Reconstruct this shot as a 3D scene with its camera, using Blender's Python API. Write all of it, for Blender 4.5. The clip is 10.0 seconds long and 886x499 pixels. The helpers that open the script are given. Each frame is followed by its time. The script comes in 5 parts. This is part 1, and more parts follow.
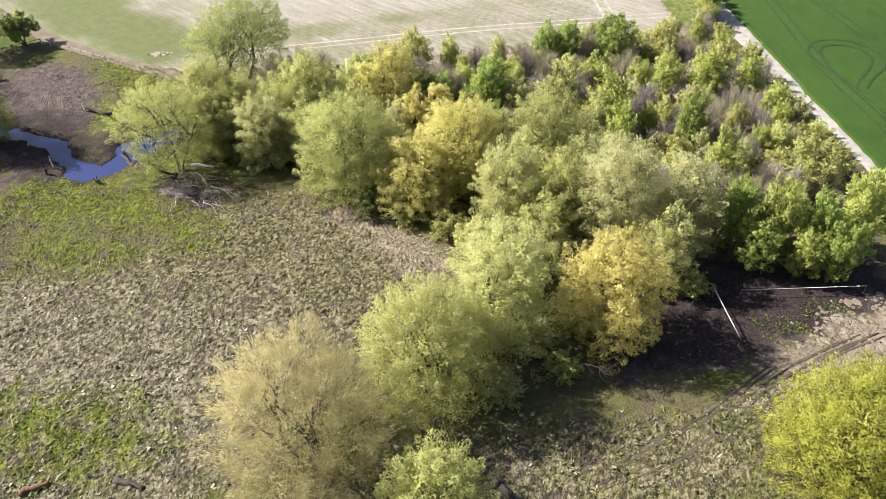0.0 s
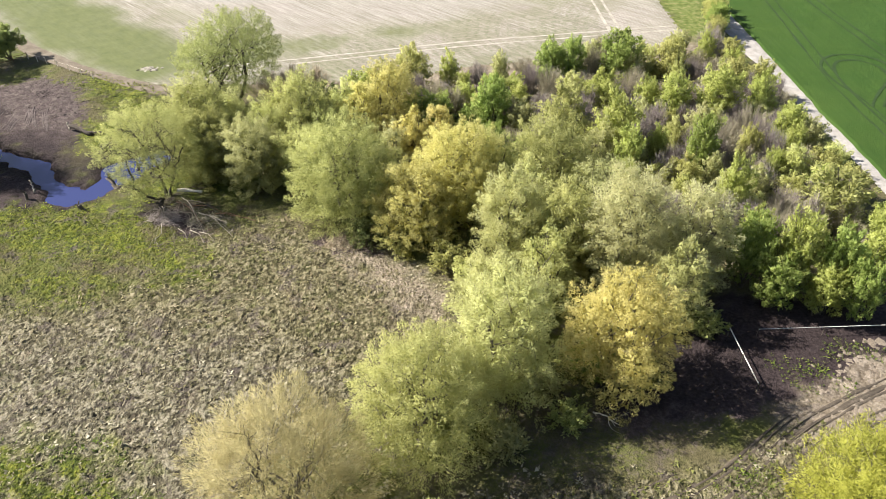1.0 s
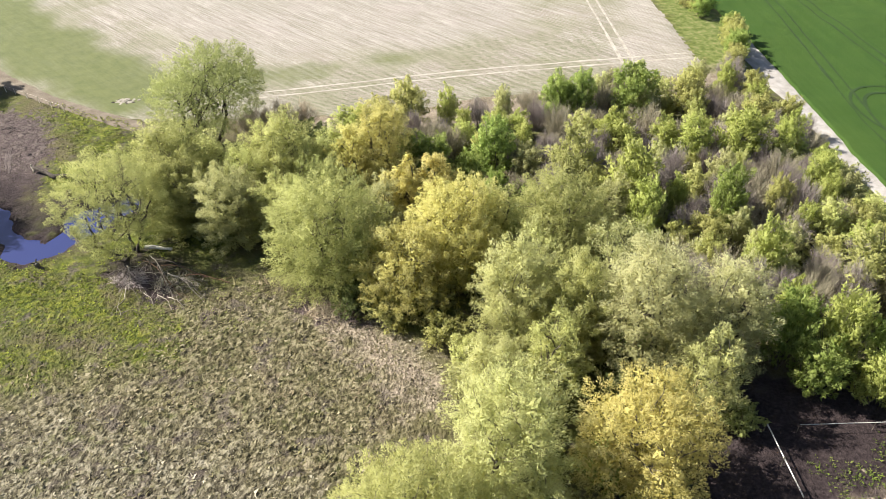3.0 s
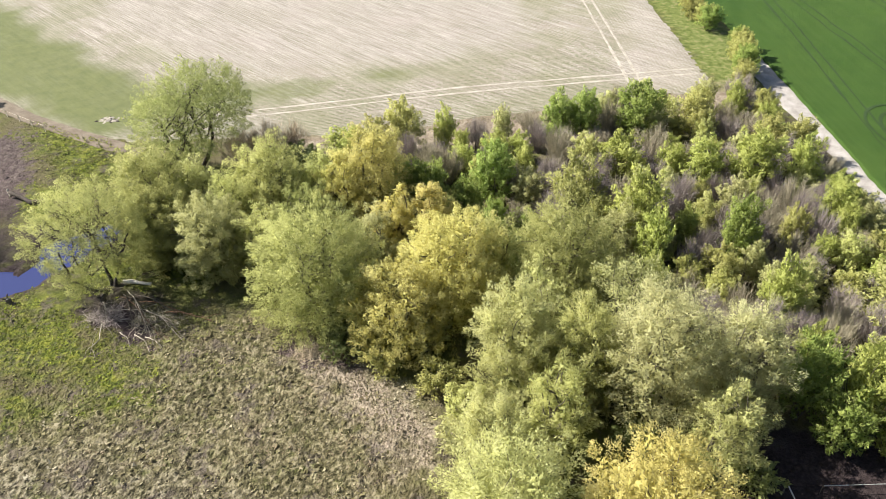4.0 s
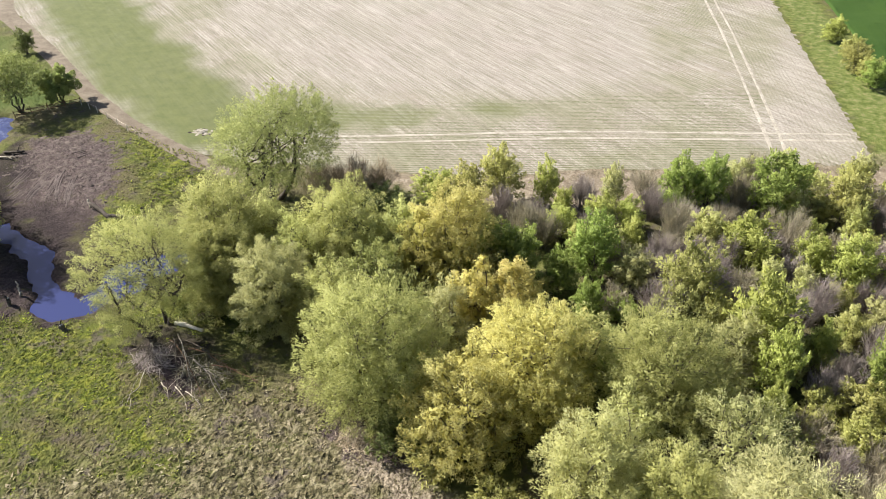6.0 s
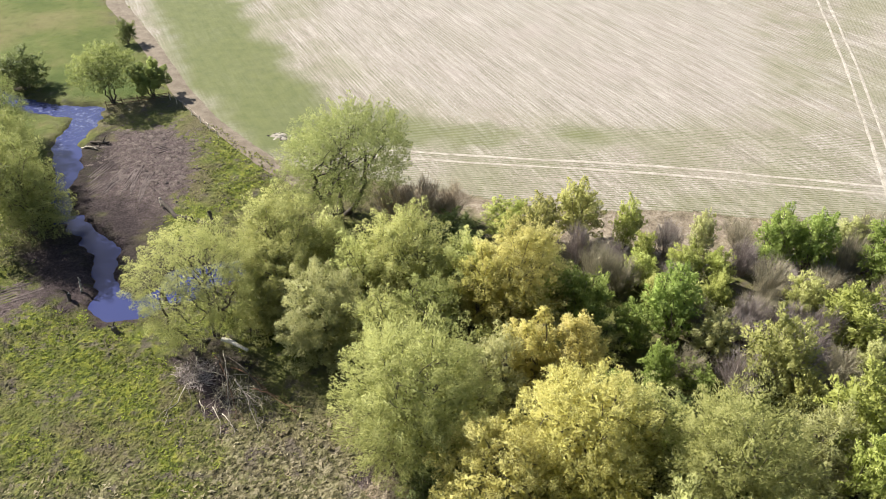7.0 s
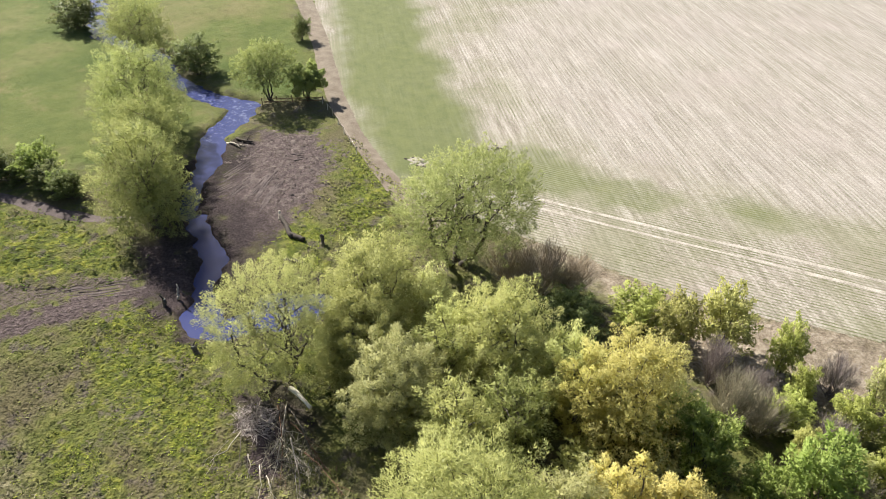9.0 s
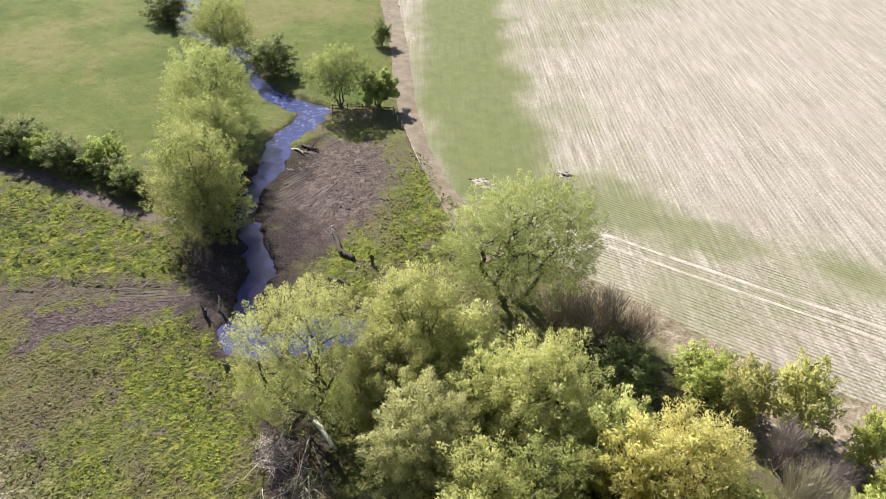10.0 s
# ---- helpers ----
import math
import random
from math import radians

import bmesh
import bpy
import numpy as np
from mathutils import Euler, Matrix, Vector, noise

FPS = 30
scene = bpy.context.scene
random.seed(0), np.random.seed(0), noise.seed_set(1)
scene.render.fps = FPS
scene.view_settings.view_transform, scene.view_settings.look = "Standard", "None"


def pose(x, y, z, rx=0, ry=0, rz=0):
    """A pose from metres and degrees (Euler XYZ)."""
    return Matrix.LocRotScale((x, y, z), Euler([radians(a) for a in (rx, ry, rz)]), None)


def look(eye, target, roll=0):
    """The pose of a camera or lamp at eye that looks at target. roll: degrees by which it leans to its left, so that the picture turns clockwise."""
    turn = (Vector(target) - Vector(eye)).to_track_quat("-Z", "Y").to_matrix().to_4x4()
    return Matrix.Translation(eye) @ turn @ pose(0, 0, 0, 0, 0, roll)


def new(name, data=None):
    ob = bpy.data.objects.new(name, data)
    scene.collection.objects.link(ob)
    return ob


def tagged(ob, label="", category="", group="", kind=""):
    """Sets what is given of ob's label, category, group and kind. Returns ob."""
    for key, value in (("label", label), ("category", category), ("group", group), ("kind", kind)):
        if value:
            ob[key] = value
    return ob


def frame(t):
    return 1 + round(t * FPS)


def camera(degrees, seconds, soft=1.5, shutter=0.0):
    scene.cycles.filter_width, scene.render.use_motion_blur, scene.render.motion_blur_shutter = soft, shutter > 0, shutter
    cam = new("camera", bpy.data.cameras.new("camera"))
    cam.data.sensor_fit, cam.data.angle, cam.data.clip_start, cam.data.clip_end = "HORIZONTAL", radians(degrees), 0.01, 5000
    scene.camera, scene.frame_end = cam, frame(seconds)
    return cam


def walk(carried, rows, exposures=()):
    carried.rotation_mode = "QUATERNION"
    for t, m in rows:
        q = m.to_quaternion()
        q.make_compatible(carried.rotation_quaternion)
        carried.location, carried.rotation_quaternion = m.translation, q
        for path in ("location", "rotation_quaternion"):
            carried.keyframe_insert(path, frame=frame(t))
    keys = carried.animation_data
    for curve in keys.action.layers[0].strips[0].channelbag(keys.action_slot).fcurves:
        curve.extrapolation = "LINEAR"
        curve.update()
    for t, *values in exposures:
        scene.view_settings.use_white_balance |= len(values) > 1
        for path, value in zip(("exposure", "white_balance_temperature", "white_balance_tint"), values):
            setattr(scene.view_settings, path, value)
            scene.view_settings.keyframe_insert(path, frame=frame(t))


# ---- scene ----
cam = camera(64.0, 10.0, 0.62)
METRES, EYE, TILT, LEAN, TURN = 60.0, 51.5, -39.3, 0.9, 0.0
ROWS = [
    (0.0, 0.0, 0.0, 0.0, -0.0, 0.0, 0.0),
    (0.5, 0.0018, 0.0353, 0.0279, 0.03, 0.09, -0.02),
    (1.0, 0.004, 0.0712, 0.0558, 0.07, 0.18, -0.03),
    (1.5, 0.0056, 0.107, 0.0841, 0.1, 0.26, -0.05),
    (2.0, 0.0078, 0.1432, 0.1124, 0.15, 0.33, -0.08),
    (3.5, 0.0173, 0.2548, 0.2, 0.25, 0.48, -0.13),
    (4.0, 0.0221, 0.2927, 0.2295, 0.28, 0.57, -0.15),
    (4.5, 0.0272, 0.3306, 0.2602, 0.4, 0.6, -0.26),
    (5.0, 0.0309, 0.3698, 0.2924, 2.03, 0.58, -1.72),
    (5.5, 0.0364, 0.4111, 0.3245, 5.15, 0.44, -4.36),
    (7.0, 0.0534, 0.5363, 0.4201, 15.6, -0.98, -12.65),
    (7.5, 0.0554, 0.5791, 0.4529, 19.11, -1.86, -15.25),
    (8.0, 0.0558, 0.6224, 0.4849, 22.7, -2.85, -17.75),
    (8.5, 0.0516, 0.6646, 0.5165, 26.33, -4.01, -20.18),
    (9.0, 0.0442, 0.7058, 0.5476, 30.03, -5.3, -22.52),
    (9.5, 0.034, 0.7484, 0.5785, 33.91, -6.79, -24.75),
    (10.0, 0.0212, 0.7877, 0.6065, 37.68, -8.37, -26.71),
]
walk(cam, [(t, pose(0, 0, EYE, TILT, LEAN, TURN) @ pose(METRES * x, METRES * y, METRES * z, 90 + pitch, roll, yaw)) for t, x, y, z, yaw, pitch, roll in ROWS], [(0.0, 1.62), (3.5, 1.60), (5.5, 1.50), (8.0, 1.50), (10.0, 1.55)])

# ---- light ----
SUN_EL, SUN_AZ = 41.0, 283.0  # azimuth counted clockwise from +y: the sun stands in the west
world = bpy.data.worlds.new("sky")
world.use_nodes = True
scene.world = world
sky = world.node_tree.nodes.new("ShaderNodeTexSky")
sky.sky_type, sky.sun_disc = "NISHITA", False
sky.sun_elevation, sky.sun_rotation = radians(SUN_EL), radians(SUN_AZ)
sky.air_density, sky.dust_density, sky.altitude = 1.0, 1.5, 100
back = world.node_tree.nodes["Background"]
world.node_tree.links.new(sky.outputs[0], back.inputs[0])
back.inputs[1].default_value = 0.052
sun_data = bpy.data.lights.new("sun", "SUN")
sun_data.energy, sun_data.angle, sun_data.color = 5.0, radians(0.6), (1.0, 0.95, 0.85)
sun = new("sun", sun_data)
SUN_WAY = Vector((math.sin(radians(SUN_AZ)) * math.cos(radians(SUN_EL)), math.cos(radians(SUN_AZ)) * math.cos(radians(SUN_EL)), math.sin(radians(SUN_EL))))
sun.matrix_world = look(SUN_WAY * 300, (0, 0, 0))


# ---- materials ----
class Nodes:
    """Short hand for node trees."""

    def __init__(self, name):
        self.mat = bpy.data.materials.new(name)
        self.mat.use_nodes = True
        self.tree = self.mat.node_tree
        self.bsdf = self.tree.nodes["Principled BSDF"]
        self.bsdf.inputs["Specular IOR Level"].default_value = 0.25

    def add(self, kind, **inputs):
        node = self.tree.nodes.new(kind)
        for key, value in inputs.items():
            self.put(node, key.replace("_", " "), value)
        return node

    def put(self, node, key, value):
        socket = node.inputs[int(key)] if key.isdigit() else node.inputs[key]
        if isinstance(value, bpy.types.NodeSocket):
            self.tree.links.new(value, socket)
        else:
            socket.default_value = (*value, 1) if socket.type == "RGBA" and len(value) == 3 else value

    def coords(self):
        return self.add("ShaderNodeNewGeometry").outputs["Position"]

    def noise(self, scale, detail=3.0, rough=0.6, vector=None, distortion=0.0):
        node = self.add("ShaderNodeTexNoise", Scale=scale, Detail=detail, Roughness=rough, Distortion=distortion)
        self.put(node, "Vector", vector if vector is not None else self.coords())
        return node.outputs["Fac"]

    def ramp(self, fac, *stops):
        node = self.add("ShaderNodeValToRGB", Fac=fac)
        els = node.color_ramp.elements
        while len(els) < len(stops):
            els.new(0.5)
        for el, (pos, col) in zip(els, stops):
            el.position, el.color = pos, (*col, 1) if len(col) == 3 else col
        return node.outputs["Color"]

    def step(self, fac, lo, hi):
        node = self.add("ShaderNodeMapRange", Value=fac)
        self.put(node, "From Min", lo), self.put(node, "From Max", hi)
        node.interpolation_type = "SMOOTHSTEP"
        return node.outputs["Result"]

    def math(self, op, a, b=0.0):
        node = self.add("ShaderNodeMath")
        node.operation = op
        self.put(node, "0", a), self.put(node, "1", b)
        return node.outputs[0]

    def mix(self, fac, a, b, kind="MIX"):
        node = self.add("ShaderNodeMix")
        node.data_type, node.blend_type = "RGBA", kind
        for key, value in (("Factor", fac), ("A", a), ("B", b)):
            socket = [s for s in node.inputs if s.name == key and s.type == ("VALUE" if key == "Factor" else "RGBA")][0]
            if isinstance(value, bpy.types.NodeSocket):
                self.tree.links.new(value, socket)
            else:
                socket.default_value = value if key == "Factor" else (*value, 1)
        return [s for s in node.outputs if s.type == "RGBA"][0]

    def attr(self, name, out="Fac"):
        node = self.add("ShaderNodeAttribute")
        node.attribute_name = name
        return node.outputs[out]

    def bump(self, height, strength, distance):
        node = self.add("ShaderNodeBump", Strength=strength, Distance=distance, Height=height)
        self.put(self.bsdf, "Normal", node.outputs[0])

    def finish(self, color, rough=0.85):
        self.put(self.bsdf, "Base Color", color)
        self.put(self.bsdf, "Roughness", rough)
        return self.mat


def foliage(name, dark, mid, light, glow=0.54):
    """Leaves: three tones by clump and leaf, light shining through them."""
    n = Nodes(name)
    tone = n.math("ADD", n.math("MULTIPLY", n.attr("tint"), 0.75), n.math("MULTIPLY", n.noise(0.5, 3.0), 0.4))
    tone = n.math("SUBTRACT", tone, 0.07)
    color = n.ramp(tone, (0.12, dark), (0.5, mid), (0.88, light))
    shift = n.add("ShaderNodeObjectInfo").outputs["Random"]
    hue = n.add("ShaderNodeHueSaturation", Color=color)
    n.put(hue, "Hue", n.math("ADD", n.math("MULTIPLY", shift, 0.012), 0.495))
    n.put(hue, "Value", n.math("ADD", n.math("MULTIPLY", shift, 0.2), 0.9))
    color = hue.outputs[0]
    n.finish(color, 0.6)
    through_leaf = n.add("ShaderNodeBsdfTranslucent", Color=color)
    both = n.add("ShaderNodeMixShader")
    n.put(both, "0", glow)
    n.tree.links.new(n.bsdf.outputs[0], both.inputs[1])
    n.tree.links.new(through_leaf.outputs[0], both.inputs[2])
    n.tree.links.new(both.outputs[0], n.tree.nodes["Material Output"].inputs[0])
    return n.mat


def woody(name, dark, light, scale=6.0):
    n = Nodes(name)
    color = n.ramp(n.noise(scale, 5.0), (0.3, dark), (0.7, light))
    n.bump(n.noise(scale * 3, 4.0), 0.6, 0.03)
    return n.finish(color, 0.9)


LEAF = {
    "sage": foliage("willow leaves sage", (0.170, 0.195, 0.062), (0.318, 0.345, 0.116), (0.445, 0.468, 0.180)),
    "olive": foliage("willow leaves olive", (0.30, 0.31, 0.10), (0.48, 0.49, 0.185), (0.61, 0.605, 0.275)),
    "greyolive": foliage("willow leaves grey olive", (0.270, 0.274, 0.116), (0.437, 0.437, 0.195), (0.558, 0.549, 0.279)),
    "pale": foliage("willow leaves pale", (0.350, 0.363, 0.133), (0.524, 0.529, 0.225), (0.616, 0.612, 0.313)),
    "cream": foliage("willow leaves cream", (0.324, 0.310, 0.135), (0.486, 0.468, 0.239), (0.567, 0.549, 0.320)),
    "gold": foliage("catkins gold", (0.400, 0.363, 0.093), (0.595, 0.525, 0.186), (0.698, 0.632, 0.298), 0.5),
    "thorn": foliage("hawthorn leaves", (0.13, 0.158, 0.052), (0.27, 0.31, 0.103), (0.42, 0.455, 0.165)),
    "lemon": foliage("catkins lemon", (0.345, 0.306, 0.078), (0.525, 0.476, 0.168), (0.640, 0.586, 0.266), 0.5),
    "moss": foliage("willow leaves moss olive", (0.215, 0.22, 0.074), (0.37, 0.375, 0.136), (0.50, 0.50, 0.205)),
    "fieldtree": foliage("field tree leaves", (0.17, 0.20, 0.065), (0.315, 0.35, 0.125), (0.45, 0.475, 0.20)),
    "ochre": foliage("budding twigs ochre", (0.29, 0.245, 0.115), (0.42, 0.362, 0.185), (0.50, 0.435, 0.24)),
    "lime": foliage("young leaves lime", (0.205, 0.235, 0.055), (0.40, 0.435, 0.125), (0.58, 0.60, 0.22)),
    "citron": foliage("willow leaves citron", (0.22, 0.23, 0.04), (0.40, 0.41, 0.075), (0.53, 0.53, 0.13)),
    "green": foliage("maple leaves green", (0.135, 0.19, 0.045), (0.28, 0.345, 0.09), (0.46, 0.51, 0.17)),
    "dark": foliage("dark leaves", (0.078, 0.101, 0.034), (0.166, 0.192, 0.068), (0.260, 0.284, 0.112)),
    "mossy": foliage("mossy leaves", (0.235, 0.235, 0.074), (0.42, 0.415, 0.145), (0.54, 0.53, 0.215)),
}
TWIG = {
    "mauve": foliage("bare twigs mauve", (0.120, 0.095, 0.092), (0.235, 0.196, 0.186), (0.410, 0.358, 0.336), 0.1),
    "buff": foliage("bare twigs buff", (0.140, 0.120, 0.082), (0.280, 0.247, 0.178), (0.450, 0.402, 0.300), 0.1),
    "umber": foliage("bare twigs umber", (0.190, 0.148, 0.100), (0.350, 0.280, 0.200), (0.510, 0.425, 0.318), 0.1),
}
BARK = woody("bark grey brown", (0.05, 0.042, 0.034), (0.14, 0.12, 0.095))
BARK_DARK = woody("bark dark", (0.025, 0.02, 0.017), (0.08, 0.066, 0.055))
GREYWOOD = woody("weathered grey wood", (0.17, 0.145, 0.115), (0.42, 0.38, 0.32))
DEADWOOD = woody("bleached dead wood", (0.34, 0.30, 0.24), (0.66, 0.62, 0.54))
RUSTWOOD = woody("rotten wood", (0.060, 0.030, 0.019), (0.188, 0.112, 0.068))
WHITE_RAIL = woody("weathered white rail", (0.338, 0.330, 0.315), (0.562, 0.555, 0.525))


# ---- plan of the ground: regions as polygons, in metres ----
def poly_dist(X, Y, poly):
    """Signed distance to a polygon, positive inside."""
    P = np.array(poly, float)
    Q = np.roll(P, -1, 0)
    best, inside = np.full(X.shape, 1e9), np.zeros(X.shape, bool)
    for (ax, ay), (bx, by) in zip(P, Q):
        dx, dy = bx - ax, by - ay
        f = np.clip(((X - ax) * dx + (Y - ay) * dy) / (dx * dx + dy * dy + 1e-9), 0, 1)
        best = np.minimum(best, np.hypot(X - ax - f * dx, Y - ay - f * dy))
        if ay != by:
            inside ^= ((ay > Y) != (by > Y)) & (X < (bx - ax) * (Y - ay) / (by - ay) + ax)
    return np.where(inside, best, -best)


def line_dist(X, Y, line):
    """Distance to a line of points (x, y, half width), less the half width; negative within."""
    best = np.full(X.shape, 1e9)
    for (ax, ay, aw), (bx, by, bw) in zip(line, line[1:]):
        dx, dy = bx - ax, by - ay
        f = np.clip(((X - ax) * dx + (Y - ay) * dy) / (dx * dx + dy * dy + 1e-9), 0, 1)
        best = np.minimum(best, np.hypot(X - ax - f * dx, Y - ay - f * dy) - (aw + f * (bw - aw)))
    return best


def wobble(X, Y, size, seed=0):
    """Smooth noise over the plan, about -1 to 1."""
    rng = np.random.default_rng(seed)
    out = np.zeros(np.shape(X))
    for k in range(7):
        a, p, s = rng.uniform(0, 6.283), rng.uniform(0, 6.283), rng.uniform(0.6, 2.2) / size
        out = out + np.sin((np.cos(a) * X + np.sin(a) * Y) * s * 3 + p + 1.3 * np.sin((np.sin(a) * X - np.cos(a) * Y) * s * 1.7 + p))
    return out / 3.2


STREAM = [(-190, 150, 1.5), (-144, 128.5, 1.3), (-129, 119, 1.6), (-112, 120, 1.3), (-99.8, 115.1, 1.2), (-90.8, 114.3, 1.7), (-83, 115.5, 1.9), (-81, 111.5, 1.9),
          (-79.4, 106.5, 1.8), (-74, 101.2, 1.6), (-71.6, 97.2, 1.0), (-69, 94.4, 1.0), (-66.0, 91.9, 0.9)]
# the stream widens into a pool round a muddy tongue of land
POOL = [(-67.2, 92.6), (-64.2, 92.6), (-61, 91.3), (-58.5, 90.2), (-55.7, 89.2), (-54.2, 87.3), (-53, 85.2), (-50.2, 83), (-48, 82.2), (-46.6, 83), (-46.5, 85), (-47.2, 86.8), (-46.4, 88.4), (-44.1, 89.6), (-41.5, 91),
        (-39.8, 91.6), (-38.5, 90.2), (-39.3, 88.3), (-41, 87), (-41.6, 85.2), (-43, 83.2), (-44.4, 81.5), (-45.2, 80.2), (-46.6, 79.2), (-48.4, 78.6), (-51.2, 79.6), (-52.8, 82.2), (-54.6, 83.9), (-56.2, 86.0), (-58.8, 87.8), (-61.2, 89.0), (-64, 90.2)]
FIELD = [(-190, 260), (-149, 204), (-112.5, 158.5), (-92.5, 142.5), (-73, 126.3), (-62.5, 118.8), (-53, 113.8), (-44, 111), (-22, 112.3), (-11, 112.5), (5, 117), (25, 121), (43.5, 125.5),
         (42.6, 145), (41, 169), (36, 260)]


def water_dist(X, Y):
    return np.minimum(line_dist(X, Y, STREAM), -poly_dist(X, Y, POOL))


def ground_z(X, Y):
    X, Y = np.asarray(X, float), np.asarray(Y, float)
    rough = 0.10 * wobble(X, Y, 9, 1) + 0.05 * wobble(X, Y, 2.5, 2)
    rough = rough * np.clip(1 - poly_dist(X, Y, FIELD) / 3, 0.25, 1)
    d = water_dist(X, Y) + 0.35 * wobble(X, Y, 2.0, 5)
    cut = np.clip((0.85 - d) / 1.7, 0, 1)
    far = np.clip((np.hypot(X + 20, Y - 110) - 150) / 100, 0, 1)
    return (rough - 1.0 * cut * cut * (3 - 2 * cut)) * (1 - far)


def spot_z(x, y):
    return float(ground_z(np.array([x]), np.array([y]))[0])


def raw_mesh(name, V, F, material=None, attrs=None, smooth=False):
    """A mesh from arrays: V (n, 3), F (m, 3 or 4); attrs: name -> one number a vertex."""
    me = bpy.data.meshes.new(name)
    V, F = np.ascontiguousarray(V, np.float32), np.ascontiguousarray(F, np.int32)
    k = F.shape[1]
    me.vertices.add(len(V)), me.loops.add(F.size), me.polygons.add(len(F))
    me.vertices.foreach_set("co", V.ravel())
    me.loops.foreach_set("vertex_index", F.ravel())
    me.polygons.foreach_set("loop_start", np.arange(0, F.size, k, dtype=np.int32))
    if smooth:
        me.polygons.foreach_set("use_smooth", np.ones(len(F), bool))
    for key, values in (attrs or {}).items():
        me.attributes.new(key, "FLOAT", "POINT").data.foreach_set("value", np.ascontiguousarray(values, np.float32))
    if material:
        me.materials.append(material)
    me.update(calc_edges=True)
    return me


def grid(xs, ys, zfun):
    X, Y = np.meshgrid(xs, ys)
    V = np.stack([X.ravel(), Y.ravel(), zfun(X, Y).ravel()], 1)
    i = np.arange(len(xs) * len(ys)).reshape(len(ys), len(xs))
    F = np.stack([i[:-1, :-1], i[:-1, 1:], i[1:, 1:], i[1:, :-1]], -1).reshape(-1, 4)
    return V, F


# ---- ground ----
MUD_AND_SHADE = [
    ([(-75, 112), (-68, 116), (-60, 112), (-56, 104), (-53, 97), (-54, 91), (-58, 90.5), (-64, 93.5), (-68, 97), (-72, 103)], 0.72),
    ([(-80, 62), (-68, 75), (-61, 82), (-56, 82.5), (-58, 79), (-63, 73), (-68, 66), (-74, 58)], 0.6),
    ([(-38, 78.5), (-33, 79), (-28, 76), (-31, 73.5), (-37, 75)], 0.5),
    ([(-54, 79), (-46, 78), (-41, 76), (-40, 73.5), (-45, 74.5), (-54, 77.5)], 0.2),
    # under the copse and paddock rail: mud tone also painted for tree shade
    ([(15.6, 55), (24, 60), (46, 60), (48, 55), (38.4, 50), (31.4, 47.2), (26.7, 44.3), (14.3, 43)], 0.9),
    ([(0, 35.5), (6, 47), (18, 53), (27, 50), (25.5, 43), (16, 38), (6, 36)], 0.45),
    ([(-48, 68.3), (-47.7, 71.8), (-40.7, 71.9), (-38.5, 68.7), (-39.5, 64.7), (-45.2, 64.8)], 0.42),
    ([(-37.7, 75.9), (-35.8, 74.6), (-31.5, 72.1), (-27.7, 71.1), (-29.8, 73.9), (-34, 75.8)], 1.0),
    ([(-67.8, 66.7), (-63.6, 73.7), (-59.2, 81), (-56.8, 83.1), (-55.7, 81.6), (-56.6, 76.2), (-60.9, 69.3), (-61.2, 64)], 0.75),
    ([(-64.5, 84.4), (-63, 87.1), (-54.7, 84.9), (-51.0, 80.0), (-52.0, 78.2), (-54.4, 78.6), (-58.7, 81.4)], 1.0),
    ([(-16, 72), (-9, 71.5), (-7, 68), (-12, 67.5), (-16, 69)], 0.7),
]
SOIL = [[(24, 60), (50, 58), (50, 44), (41, 45), (33.5, 42), (27, 41), (29, 46)],
        [(-34, 113.5), (-22, 113.5), (-10, 113.5), (5, 118), (25, 122), (46, 127), (47, 117), (30, 112), (8, 107), (-8, 103), (-14, 108), (-24, 109.5)]]
LUSH = [
    [(43.6, 122), (50, 122), (50, 140), (52.6, 145), (51.3, 160), (49, 180), (44.5, 220), (38, 220), (41, 178), (42.5, 146)],
    [(-110, 66), (-98, 74), (-82, 80), (-74, 82), (-67, 84.5), (-62, 81.5), (-68, 73.5), (-75, 66), (-90, 55)],
    [(-62, 79), (-55, 79.5), (-50, 77), (-44, 78), (-36, 73), (-30, 69), (-44, 66), (-52, 70), (-56, 72)],
    [(-60, 118), (-48, 112), (-43, 105), (-46, 100), (-52, 104), (-57, 111)],
    [(-60, 99), (-48, 100), (-42, 92), (-50, 92)],
    [(-47.2, 64), (-45.5, 64.8), (-38.5, 64.6), (-36.2, 62.7), (-39.4, 60.8), (-43.8, 59.9)],
    [(-43.1, 74.8), (-39.1, 76), (-35.2, 70.4), (-32.5, 63.7), (-27.1, 63.1), (-27.6, 67.9), (-32.4, 70.3), (-37.1, 76.6)],
    [(-54.4, 71.8), (-56.8, 75), (-55.5, 79.4), (-53.3, 78), (-50.6, 75.1), (-48.8, 74.6)],
    [(30.8, 50.5), (34.7, 51.7), (39.9, 53.3), (38.5, 50.4), (33.7, 48.1), (31, 48.7)],
    [(-42, 42), (-30, 42), (-24, 36), (-30, 32), (-44, 34)],
    [(-55, 79), (-50, 78.6), (-46, 78.8), (-40, 80), (-37, 78), (-42, 75), (-50, 75.5)],
    [(-40, 81), (-34, 79.5), (-28, 81), (-26, 86), (-30, 93), (-38, 95), (-44, 90), (-43, 86)],
]
STRAWLAND = [(-2, 33), (1.4, 36.9), (10, 38.8), (22.4, 39), (27.4, 42.1), (30, 42), (28.4, 37.7), (24.2, 31.1), (12, 26), (-4, 26)]
REED = [(-50, 59), (-41, 61), (-31, 66), (-27, 72), (-20, 75), (-14, 72), (-6, 66), (-1, 61), (-3, 52), (-9, 48), (-20, 32), (-50, 20), (-70, 30)]
